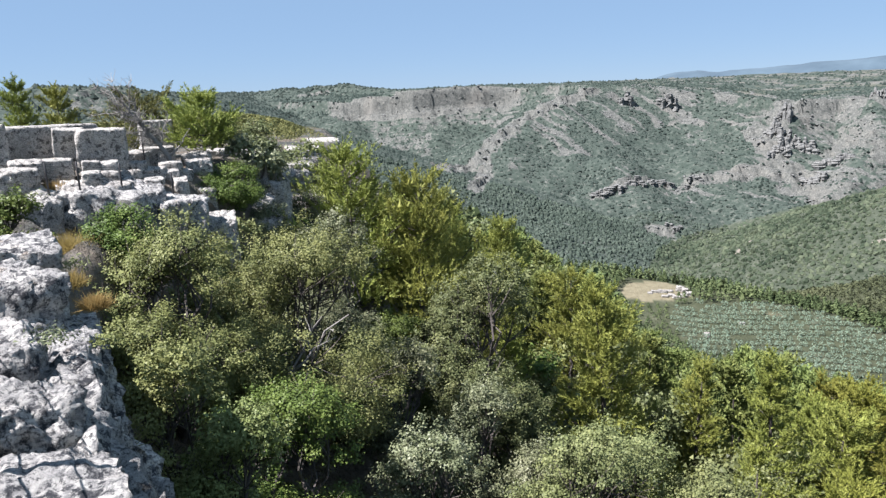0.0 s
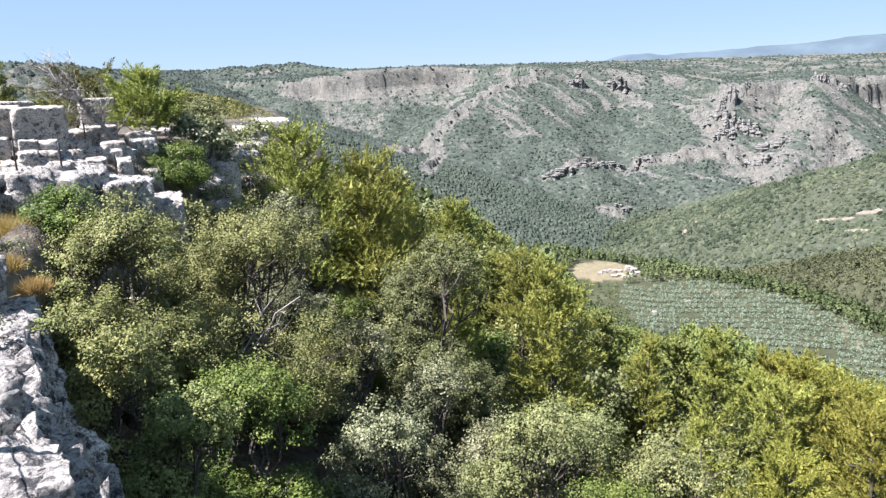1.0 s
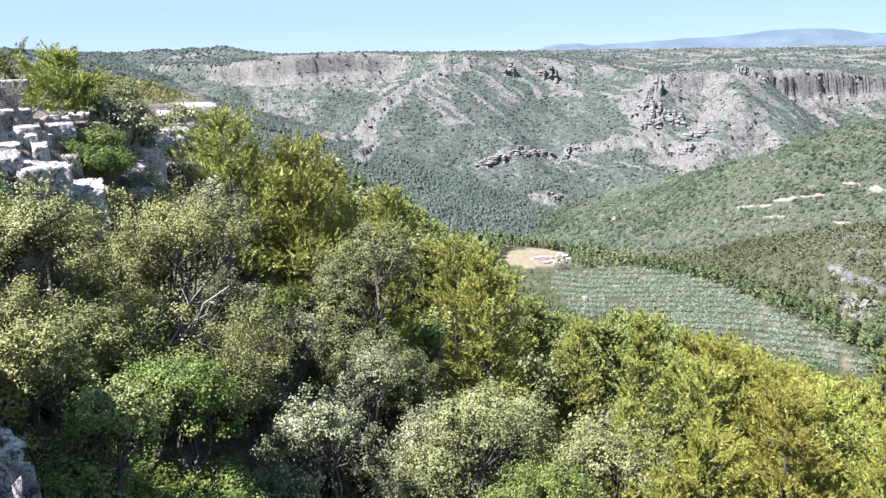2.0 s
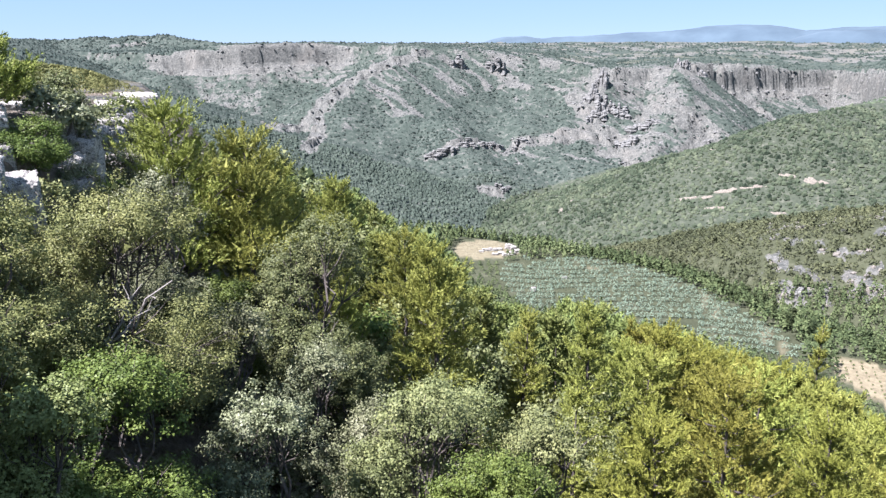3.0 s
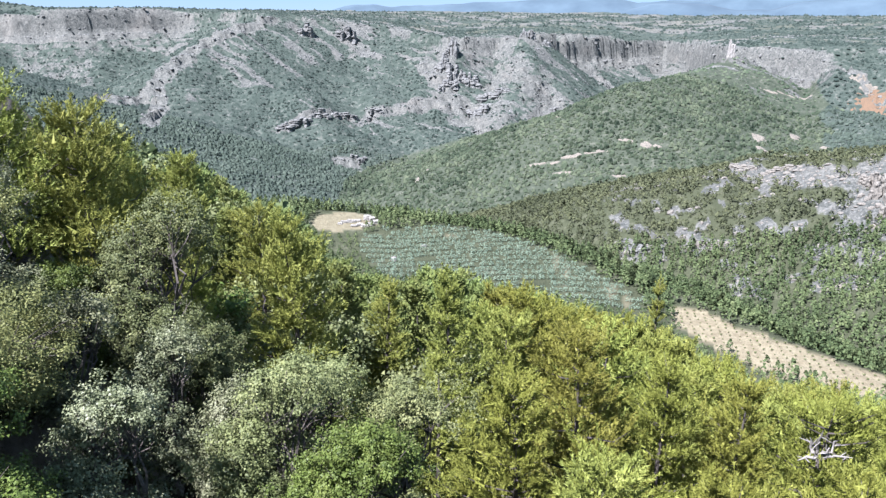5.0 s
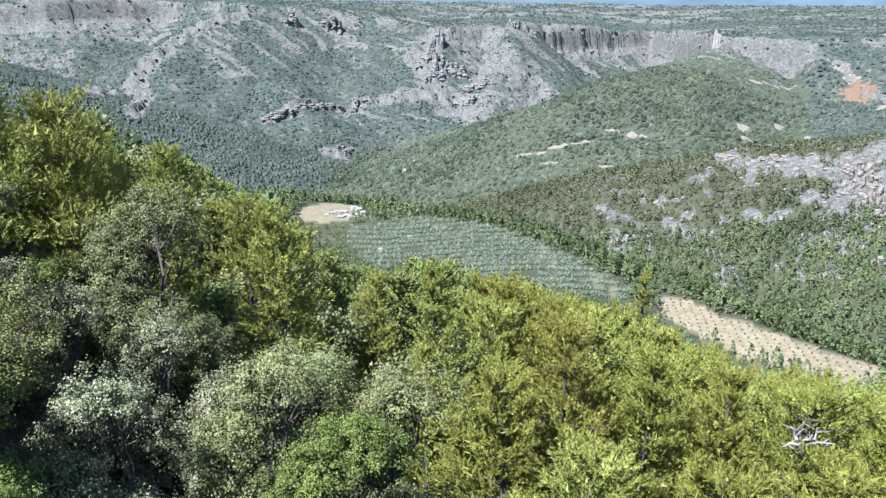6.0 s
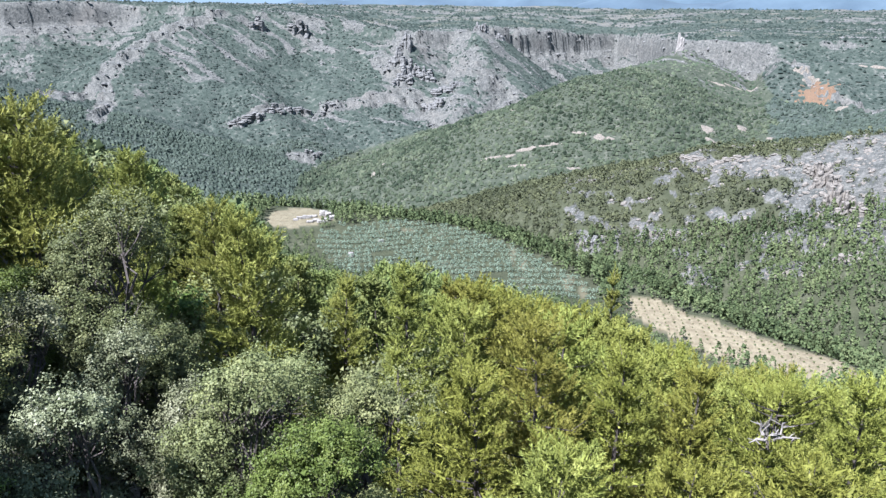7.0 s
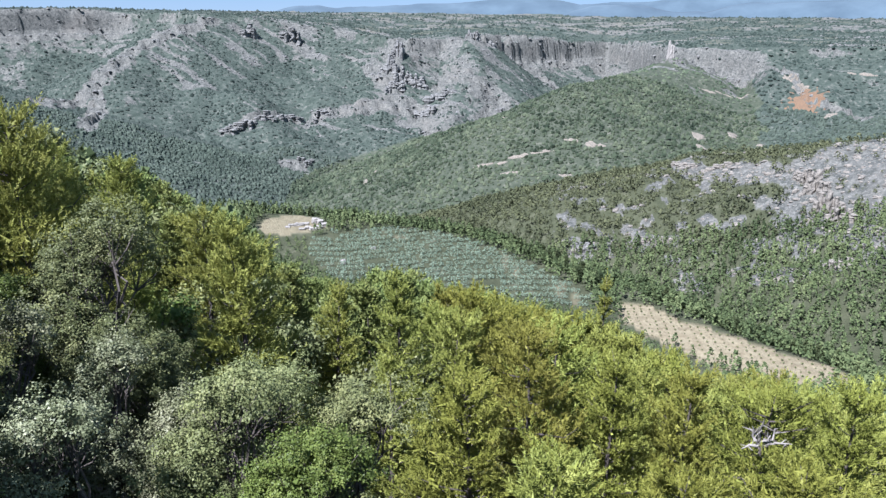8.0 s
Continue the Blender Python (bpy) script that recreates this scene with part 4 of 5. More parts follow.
def leafy_stuff(name, x, y, z, h, w, rng, mat, label, quads=36, leaf=0.16, conical=0.5, shell=0.5):
    """Many trees too small to pick apart: each one a tapering cloud of leaf sprays."""
    n = len(x)
    u = rng.uniform(0, 1, (n, quads)) ** 0.8
    t = rng.uniform(0, 2 * math.pi, (n, quads))
    rad = w[:, None] * 0.5 * np.minimum(1, 1.15 * (1 - u) ** conical + 0.05) * rng.uniform(shell, 1.05, (n, quads))
    p = np.stack([x[:, None] + rad * np.cos(t), y[:, None] + rad * np.sin(t), z[:, None] + h[:, None] * (0.1 + 0.88 * u)], -1).reshape(-1, 3)
    out = np.stack([np.cos(t), np.sin(t), np.full_like(t, 0.7)], -1).reshape(-1, 3)
    normal = unit(out + 0.5 * rng.normal(size=out.shape))
    size = np.repeat(np.sqrt(h * w), quads)[:, None]
    a = unit(np.cross(normal, rng.normal(size=normal.shape)))
    b = np.cross(normal, a)
    a, b = a * size * leaf * rng.uniform(0.7, 1.4, (len(p), 1)), b * size * leaf * 0.7
    verts = np.stack([p - a, p + 0.7 * a + b, p + 0.7 * a - b], 1).reshape(-1, 3)
    return tagged(new(name, mesh_of(name, verts, np.arange(len(verts)).reshape(-1, 3), mat)), label, "trees", kind="stuff")


def lower_forest():
    x, y, rng = spots(8, 95, 490, 1, 70, 5.0)
    z = land(x, y)
    r, az = np.hypot(x, y), np.degrees(np.arctan2(x, y))
    d = x - np.interp(y, EDGE_Y, EDGE_X)
    lip = np.interp(az, LIP_AZ, LIP_R)
    ok = ~(in_shape(x, y, CLEAR_FRONT) | in_shape(x, y, FIELD) | in_shape(x, y, GROVE)) & (d > 6)
    h = rng.uniform(5, 9, len(x)) * np.where(az < 14, 1.7, 1.0)
    limit = EYE + r * np.tan(np.radians(np.interp(az, CREST_AZ, CREST_EL))) - z
    crest = r > lip - 40
    h = np.where(crest, np.minimum(h * 1.15, 9.0), np.minimum(h, np.where(r > 215, np.maximum(limit, 2.8), limit)))
    ok &= h > 2
    x, y, z, h = x[ok], y[ok], z[ok], h[ok]
    leafy_stuff("forest", x, y, z, h, np.maximum(h * rng.uniform(0.42, 0.62, len(x)), 3.0), rng, WOODS_LIGHT, "green pine forest on the lower slope around the fields", 50, 0.125, 0.8, 0.7)


lower_forest()


def plateau_scrub():
    x, y, rng = spots(9, 33, 150, -26, -5.0, 2.1)
    z = land(x, y)
    r, az = np.hypot(x, y), np.degrees(np.arctan2(x, y))
    d = x - np.interp(y, EDGE_Y, EDGE_X)
    limit = EYE + r * np.tan(np.radians(np.interp(az, CREST_AZ, CREST_EL))) - z
    h = np.minimum(np.where(d > -2.5, rng.uniform(0.5, 1.1, len(x)), rng.uniform(1.0, 3.6, len(x))), limit)
    ok = (d < np.where(y > 35, 4.5, -0.5)) & (h > 0.4) & (fbm(x / 7, y / 7, 3, 77) > 0.4)
    x, y, z, h = x[ok], y[ok], z[ok], h[ok]
    leafy_stuff("scrub", x, y, z, h, h * rng.uniform(0.8, 1.2, len(x)), rng, SCRUB, "low olive-green pine scrub on the rocky plateau", 130, 0.07)


plateau_scrub()


def domes(name, x, y, z, size, rng, mat, label, rich=True):
    """Far trees as small uneven rounded crowns."""
    n = len(x)
    t = np.arange(5) * 2 * math.pi / 5
    ring = np.stack([np.cos(t), np.sin(t)], -1)
    lower = np.concatenate([ring * 0.5, np.full((5, 1), 0.25)], 1)
    upper = np.concatenate([ring * 0.36, np.full((5, 1), 0.62)], 1)
    top = np.array([[0, 0, 0.85 if rich else 0.66]])
    shape = np.concatenate([lower, upper, top]) if rich else np.concatenate([lower, top])
    m = len(shape)
    v = shape[None] * size[:, None, None] * rng.uniform(0.7, 1.3, (n, m, 1))
    v = v + np.stack([x, y, z - 0.3 * size], -1)[:, None]
    f = []
    for i in range(5):
        j = (i + 1) % 5
        f += [(i, j, 5 + j), (i, 5 + j, 5 + i), (5 + i, 5 + j, 10)] if rich else [(i, j, 5)]
    f = np.array(f)[None] + (np.arange(n) * m)[:, None, None]
    return tagged(new(name, mesh_of(name, v.reshape(-1, 3), f.reshape(-1, 3), mat)), label, "trees", kind="stuff")


def far_woods():
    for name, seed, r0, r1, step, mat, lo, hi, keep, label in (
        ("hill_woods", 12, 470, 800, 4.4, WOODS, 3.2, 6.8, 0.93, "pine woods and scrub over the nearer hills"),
        ("valley_woods", 13, 800, 1450, 5.5, WOODS_HAZE_BLUE, 3.8, 8.6, 0.95, "pine woods over the valley sides"),
        ("maquis", 14, 1450, 2500, 7.4, WOODS_HAZE_BLUE, 3.6, 9.5, 0.93, "dark maquis scattered over the far escarpment"),
        ("west_woods", 16, 1250, 3400, 13.0, WOODS_HAZE_BLUE, 9.0, 17.0, 0.97, "dark maquis over the western hills"),
        ("tableland_scrub", 15, 2500, 4300, 19.0, WOODS_HAZE_BLUE, 8.0, 17.0, 0.8, "scattered scrub over the far tableland"),
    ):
        west = name == "west_woods"
        x, y, rng = spots(seed, r0, r1, -34 if west else -12, -4 if west else 68, step)
        r = np.hypot(x, y)
        if west:
            keep_ = (np.degrees(np.arctan2(x, y)) < -12) | (r > 2480)
            x, y, r = x[keep_], y[keep_], r[keep_]
        z = land(x, y)
        e = 4.0
        nz = 1 / np.sqrt(1 + ((land(x + e, y) - z) / e) ** 2 + ((land(x, y + e) - z) / e) ** 2)
        rock = rockiness(x, y, z, nz)
        ok = (rng.uniform(0, 1, len(x)) > rock * 1.0 - 0.05) & (scarred(x, y) < 0.55) & (rng.uniform(0, 1, len(x)) < keep)
        open_ground = smooth01((fbm(x / 55, y / 55, 4, 93) - 0.4) / 0.3) * np.interp(r, [700, 900, 1300, 1500], [0.1, 0.45, 0.5, 1]) * smooth01((z + 265) / 60)
        ok &= rng.uniform(0, 1, len(x)) > 0.55 * open_ground
        ok &= z > near_land(x, y) + 0.5
        x, y, z = x[ok], y[ok], z[ok]
        size = lo * 0.62 + (hi - lo * 0.62) * rng.uniform(0, 1, len(x)) ** 1.4
        size = size * (0.8 + 0.45 * fbm(x / 45, y / 45, 3, 97))
        green = green_hill(x, y, z)
        # crowns off the green hills take the haze-tinted leaf colours
        for nm, pick, mt in ((name, green, WOODS if r1 < 1000 else WOODS_MID), (name + "_grey", ~green, WOODS_HAZE_BLUE if r1 > 1500 else WOODS_HAZE_GREY)):
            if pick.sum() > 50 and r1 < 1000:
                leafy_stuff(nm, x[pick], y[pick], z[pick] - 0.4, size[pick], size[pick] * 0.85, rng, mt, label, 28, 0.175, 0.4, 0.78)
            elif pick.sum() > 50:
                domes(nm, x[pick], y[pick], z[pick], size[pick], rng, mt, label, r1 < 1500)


far_woods()


def loose_rock(name, seed, r0, r1, az0, step, lo, hi, mat, label, often=0.9):
    """Bare crags, ledges and blocks too many to count, where rock breaks through the slopes."""
    x, y, rng = spots(seed, r0, r1, az0, 68, step)
    z = land(x, y)
    e = 4.0
    nz = 1 / np.sqrt(1 + ((land(x + e, y) - z) / e) ** 2 + ((land(x, y + e) - z) / e) ** 2)
    rock = rockiness(x, y, z, nz)
    ok = (rng.uniform(0, 1, len(x)) < often * (rock - 0.42)) & (z > near_land(x, y) + 0.5)
    x, y, z = x[ok], y[ok], z[ok]
    n = len(x)
    t = np.arange(5) * 2 * math.pi / 5 + rng.uniform(0, 6.3, (n, 1))
    size = lo + (hi - lo) * rng.uniform(0, 1, n) ** 3.2
    tall = size * rng.uniform(0.18, 0.55, n)
    long = size * rng.uniform(0.7, 1.6, n)
    rings = []
    for level, wide in ((-0.5, 0.62), (0.35, 0.55), (0.8, 0.34)):
        k = wide * rng.uniform(0.7, 1.3, (n, 5))
        rings.append(np.stack([x[:, None] + k * np.cos(t) * long[:, None], y[:, None] + k * np.sin(t) * size[:, None], z[:, None] + tall[:, None] * (level + rng.uniform(-0.14, 0.14, (n, 5)))], -1))
    cap = np.stack([x + rng.normal(0, 0.15, n) * size, y + rng.normal(0, 0.15, n) * size, z + tall * rng.uniform(0.8, 1.1, n)], -1)[:, None]
    v = np.concatenate([*rings, cap], 1)
    f = []
    for i in range(5):
        j = (i + 1) % 5
        for b in (0, 5):
            f += [(b + i, b + j, b + 5 + j), (b + i, b + 5 + j, b + 5 + i)]
        f.append((10 + i, 10 + j, 15))
    f = np.array(f)[None] + (np.arange(n) * 16)[:, None, None]
    return tagged(new(name, mesh_of(name, v.reshape(-1, 3), f.reshape(-1, 3), mat)), label, "rocks", kind="stuff")


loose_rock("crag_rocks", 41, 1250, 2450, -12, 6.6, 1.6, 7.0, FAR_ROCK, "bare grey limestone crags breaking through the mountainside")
loose_rock("hill_rocks", 42, 400, 720, 34, 4.2, 1.0, 4.5, KNOLL_ROCK, "pale limestone blocks scattered over the near hill", 2.0)


# ---------------------------------------------------------------- rocks and ruins
def rough_mesh(name, w, d, h, seed, mat, boxy=0.8, rough=0.1, cuts=9, grain=1.0, facets=0, chip=0.8):
    """A weathered stone: a subdivided block, rounded, dented and pitted. Its base lies at z = 0."""
    n = cuts + 1
    verts, faces, index = [], [], {}
    off = Vector((seed * 7.13, seed * 3.7, seed * 1.9))
    big = max(w, d, h)
    pick = random.Random(seed)
    planes = []
    for _ in range(facets):
        n_ = Vector((pick.gauss(0, 1), pick.gauss(0, 1), pick.gauss(0.25, 0.8))).normalized()
        reach = abs(n_.x) * w / 2 + abs(n_.y) * d / 2 + abs(n_.z) * h / 2
        planes.append((n_, reach * (chip + pick.uniform(-0.1, 0.12))))

    def point(a, b, c):
        key = (a, b, c)
        if key not in index:
            p = Vector((2 * a / n - 1, 2 * b / n - 1, 2 * c / n - 1))
            ball = p / (abs(p.x) ** 4 + abs(p.y) ** 4 + abs(p.z) ** 4) ** 0.25
            q = p.lerp(ball, 1 - boxy)
            s = Vector((q.x * w / 2, q.y * d / 2, q.z * h / 2))
            for n_, reach in planes:
                over = s.dot(n_) - reach
                if over > 0:
                    s = s - n_ * over
            u = s / big * 2.2 * grain + off
            v = Vector((u.x, u.y, u.z * 0.6))
            k = 0.9 * noise.noise(u * 0.8) + 0.8 * (0.35 - abs(noise.noise(v * 1.9 + off))) * 1.6 + 0.5 * (0.3 - abs(noise.noise(v * 4.3))) + 0.3 * noise.noise(v * 9.0)
            k += 0.35 * (round(noise.noise(u * 1.4 + off) * 3) / 3)
            s = s * (1 - 0.35 * rough) + ball * k * rough * min(w, d, h) * 0.75
            index[key] = len(verts)
            verts.append((s.x, s.y, s.z + h / 2))
        return index[key]

    for a in range(n):
        for b in range(n):
            faces.append((point(a, b, 0), point(a, b + 1, 0), point(a + 1, b + 1, 0), point(a + 1, b, 0)))
            faces.append((point(a, b, n), point(a + 1, b, n), point(a + 1, b + 1, n), point(a, b + 1, n)))
            faces.append((point(a, 0, b), point(a + 1, 0, b), point(a + 1, 0, b + 1), point(a, 0, b + 1)))
            faces.append((point(a, n, b), point(a, n, b + 1), point(a + 1, n, b + 1), point(a + 1, n, b)))
            faces.append((point(0, a, b), point(0, a, b + 1), point(0, a + 1, b + 1), point(0, a + 1, b)))
            faces.append((point(n, a, b), point(n, a + 1, b), point(n, a + 1, b + 1), point(n, a, b + 1)))
    return mesh_of(name, verts, faces, mat, big < 6)


def stone(name, x, y, z, w, d, h, seed, mat, label, category, group="", turn=None, tilt=0.0, **shape):
    az = math.degrees(math.atan2(x, y))
    ob = new(name, rough_mesh(name, w, d, h, seed, mat, **shape))
    ob.matrix_basis = pose(x, y, z, tilt, tilt * 0.6, -az if turn is None else turn)
    return tagged(ob, label, category, group)


# x, y, base, width, depth, height
LEDGE = [
    (-2.19, 3.44, -0.34, 1.03, 0.75, 0.11), (-2.81, 4.29, -0.35, 0.83, 0.85, 0.25), (-3.47, 5.32, -0.24, 0.67, 0.90, 0.18), (-4.45, 7.0, -0.41, 1.15, 1.40, 0.5), (-3.72, 6.7, -0.75, 0.75, 1.2, 0.3),
    (-5.71, 9.35, -0.30, 1.31, 1.50, 0.28),
]
FLANK = [(-3.25, 6.05, -1.0, 0.85, 1.30, 0.42), (-2.55, 4.9, -1.05, 0.8, 1.20, 0.34), (-1.92, 4.10, -0.95, 0.7, 1.10, 0.12), (-2.95, 5.5, -0.9, 0.7, 1.10, 0.3), (-4.1, 7.6, -1.4, 1.1, 1.7, 0.8), (-1.75, 3.75, -1.5, 0.5, 0.9, 0.3)]
BLOCKS = [
    (-13.27, 21.89, -0.12, 0.84, 1.20, 1.29), (-12.60, 23.88, -0.15, 3.05, 1.00, 1.20), (-11.63, 23.25, -0.10, 0.98, 0.80, 1.04), (-10.62, 23.24, -0.13, 1.48, 1.10, 1.01),
    (-10.51, 27.56, -0.01, 1.19, 1.00, 1.00), (-10.23, 26.71, -0.51, 1.20, 1.20, 0.56),
]
COURSE = [
    (-10.45, 22.00, -0.30, 0.49, 0.70, 0.30), (-10.06, 22.23, -0.35, 0.60, 0.80, 0.30), (-9.94, 21.85, -0.77, 0.63, 0.80, 0.46), (-10.07, 21.07, -0.73, 0.50, 0.70, 0.48),
    (-8.89, 22.72, -1.15, 0.56, 0.80, 0.47), (-9.12, 24.83, -0.65, 0.77, 0.90, 0.30), (-8.86, 24.02, -1.06, 0.55, 0.80, 0.49), (-8.43, 23.69, -1.40, 0.43, 0.70, 0.62),
    (-7.27, 29.57, -0.81, 0.63, 0.90, 0.33), (-7.19, 29.28, -1.53, 0.47, 0.70, 0.74), (-7.09, 28.94, -2.10, 0.48, 0.80, 0.64), (-8.20, 26.77, -1.43, 0.56, 1.00, 0.28),
]
SLABS = [
    (-12.02, 21.29, -0.18, 0.80, 0.90, 0.32), (-11.59, 21.92, -0.24, 1.10, 0.80, 0.33), (-11.77, 20.28, -0.46, 1.08, 0.90, 0.43), (-9.89, 23.50, -0.45, 0.97, 1.00, 0.26),
    (-9.76, 22.96, -0.88, 0.73, 0.90, 0.49), (-9.37, 23.72, -0.73, 0.92, 1.00, 0.29), (-8.79, 25.00, -0.95, 0.61, 1.00, 0.34), (-8.98, 27.15, -0.52, 1.02, 1.20, 0.28),
    (-8.77, 30.46, -0.79, 1.74, 1.40, 0.41), (-7.09, 34.78, -1.78, 2.17, 3.00, 0.44), (-7.16, 38.59, -1.44, 1.86, 2.50, 0.51), (-7.14, 44.94, -1.52, 2.05, 3.00, 0.53),
    (-7.89, 36.15, -1.54, 1.40, 2.00, 0.43), (-10.70, 25.88, -0.38, 0.90, 1.00, 0.35), (-8.62, 26.22, -0.69, 0.84, 1.20, 0.27),
]
BOULDERS = [
    (-10.15, 21.42, -1.91, 3.11, 2.40, 1.29), (-11.11, 19.91, -1.46, 1.03, 1.60, 0.87), (-10.35, 21.21, -0.94, 1.17, 1.20, 0.51), (-9.46, 21.40, -1.04, 0.98, 1.20, 0.48),
    (-7.92, 22.12, -2.64, 1.24, 2.00, 1.47), (-7.18, 23.11, -2.44, 0.96, 1.40, 0.60), (-9.49, 22.42, -1.51, 1.07, 1.50, 0.63), (-9.32, 23.63, -2.20, 0.96, 1.80, 1.07),
    (-6.68, 29.25, -3.09, 0.96, 2.00, 1.60), (-8.50, 25.52, -1.99, 1.02, 1.80, 0.77), (-7.15, 28.1, -3.0, 1.2, 1.8, 1.0), (-6.75, 27.3, -3.7, 1.2, 1.6, 1.0), (-6.3, 31.8, -3.6, 1.5, 2.2, 1.2), (-6.0, 33.2, -3.4, 1.5, 2.0, 1.3), (-6.9, 33.6, -2.4, 1.6, 2.2, 1.0),
]
for i, (x, y, z, w, d, h) in enumerate(LEDGE):
    stone("rock", x, y, z - 0.5, w, d, h + 0.45, 11 + i, LIMESTONE, "white weathered limestone block on the cliff edge", "rock", "rocks on the cliff edge", None, 3.0, boxy=0.9, rough=0.14, cuts=22, grain=1.7, facets=9, chip=0.74)
for i, (q, o, z) in enumerate(((3.6, 0.2, -1.1), (4.4, 0.16, -1.02), (5.2, 0.2, -1.0), (6.0, 0.24, -0.95), (6.8, 0.34, -1.05), (4.1, 0.5, -2.2), (5.0, 0.52, -2.2), (6.0, 0.55, -2.2))):
    x, y = -0.545 * q + 0.84 * o, 0.84 * q + 0.545 * o
    ob = new("rock", rough_mesh("rock", 1.0, 1.25, 1.05 if i < 5 else 1.7, 131 + i, LIMESTONE, boxy=0.85, rough=0.15, cuts=18, grain=2.0, facets=7, chip=0.76))
    ob.matrix_basis = pose(x, y, z, 2 * (i % 3) - 2, -12 if i < 5 else -6, 33) @ Matrix.Translation((0, 0, -0.52 if i < 5 else -0.85))
    tagged(ob, "grey limestone rock face sloping off the ledge", "rock", "rocks on the cliff edge")
for i, (x, y, z, w, d, h) in enumerate(FLANK):
    stone("rock", x, y, z - 3.9, w, d, h + 2.6, 31 + i, LIMESTONE, "rough grey limestone cliff face falling below the ledge", "rock", "rocks on the cliff edge", None, 3.0, boxy=0.8, rough=0.2, cuts=18, grain=2.2, facets=8, chip=0.74)
for i, (x, y, z, w, d, h) in enumerate(BLOCKS):
    stone("stone_block", x, y, z - 0.25, w, d, h + 0.25, 51 + i, RUIN_STONE, "large squared ancient limestone block of the ruin", "stone block", "ruin blocks", None, (4.0 if i == 2 else 0.6), boxy=0.95, rough=0.06, cuts=18, grain=1.6, facets=5, chip=0.9)
for i, (x, y, z, w, d, h) in enumerate(COURSE):
    stone("stone_block", x, y, z - 0.12, w, d, h + 0.12, 71 + i, RUIN_STONE, "small squared grey limestone block in a ruined course", "stone block", "ruin course blocks", None, 1.5, boxy=0.85, rough=0.1, cuts=11, facets=5, chip=0.82)
for i, (x, y, z, w, d, h) in enumerate(SLABS):
    stone("stone_slab", x, y, z - 0.3, w * 1.05, d, h + 0.3, 91 + i, RUIN_STONE, "flat weathered limestone slab among the ruins", "stone slab", "ruin slabs", None, 1.5, boxy=0.85, rough=0.13, cuts=14, grain=1.5, facets=6, chip=0.8)
for i, (x, y, z, w, d, h) in enumerate(BOULDERS):
    stone("boulder", x, y, z - 1.4, w * 1.06, d * 1.1, h + 1.4, 111 + i, LIMESTONE if i in (0, 4) else RUIN_STONE, "big weathered limestone boulder under the ruin terrace", "boulder", "boulders below the ruins", None, 3.0, boxy=0.85, rough=0.15, cuts=17, grain=1.7, facets=9, chip=0.76)


# ---------------------------------------------------------------- the fence
def fence(name, spots_, label, cables, thick=0.028):
    """Thin dark posts in a row, joined by slack cables."""
    ob = new(name)
    x0, y0, z0, _ = spots_[0]
    ob.matrix_basis = pose(x0, y0, z0)
    base = Vector((x0, y0, z0))
    for x, y, z, h in spots_:
        p = Vector((x, y, z)) - base
        v, f = tube([p + Vector((0, 0, -0.3)), p + Vector((0, 0, h * 0.5)), p + Vector((0, 0, h)), p + Vector((0, 0, h + 0.015))], [thick, thick, thick, thick * 0.3], 8)
        part("post", mesh_of("post", v, f, STEEL, True), ob)
    for (xa, ya, za, ha), (xb, yb, zb, hb) in zip(spots_, spots_[1:]):
        for c in cables:
            a, b = Vector((xa, ya, za + ha * c)) - base, Vector((xb, yb, zb + hb * c)) - base
            pts = [a.lerp(b, s / 6) - Vector((0, 0, 0.05 * math.sin(math.pi * s / 6))) for s in range(7)]
            v, f = tube(pts, [0.006] * 7, 5)
            part("cable", mesh_of("cable", v, f, STEEL, True), ob)
    return tagged(ob, label, "fence")


fence("fence", [(-11.92, 19.83, -0.37, 0.57), (-10.82, 20.11, -0.62, 0.74), (-10.04, 20.29, -0.66, 0.77), (-9.1, 20.83, -0.98, 0.95), (-8.23, 22.38, -1.18, 0.67)], "low barrier of thin black steel posts before the ruins", (0.9, 0.5))
fence("fence", [(-10.34, 22.21, -0.46, 0.5), (-10.06, 25.06, -0.27, 0.74)], "thin black steel posts between the ruin blocks", (0.9,))
fence("railing", [(-1.45, 1.2, -0.1, 1.15), (-2.55, 3.4, -0.2, 1.15), (-3.95, 5.9, -0.3, 1.15)], "black cable railing along the cliff edge", (0.95, 0.65, 0.35), 0.025)


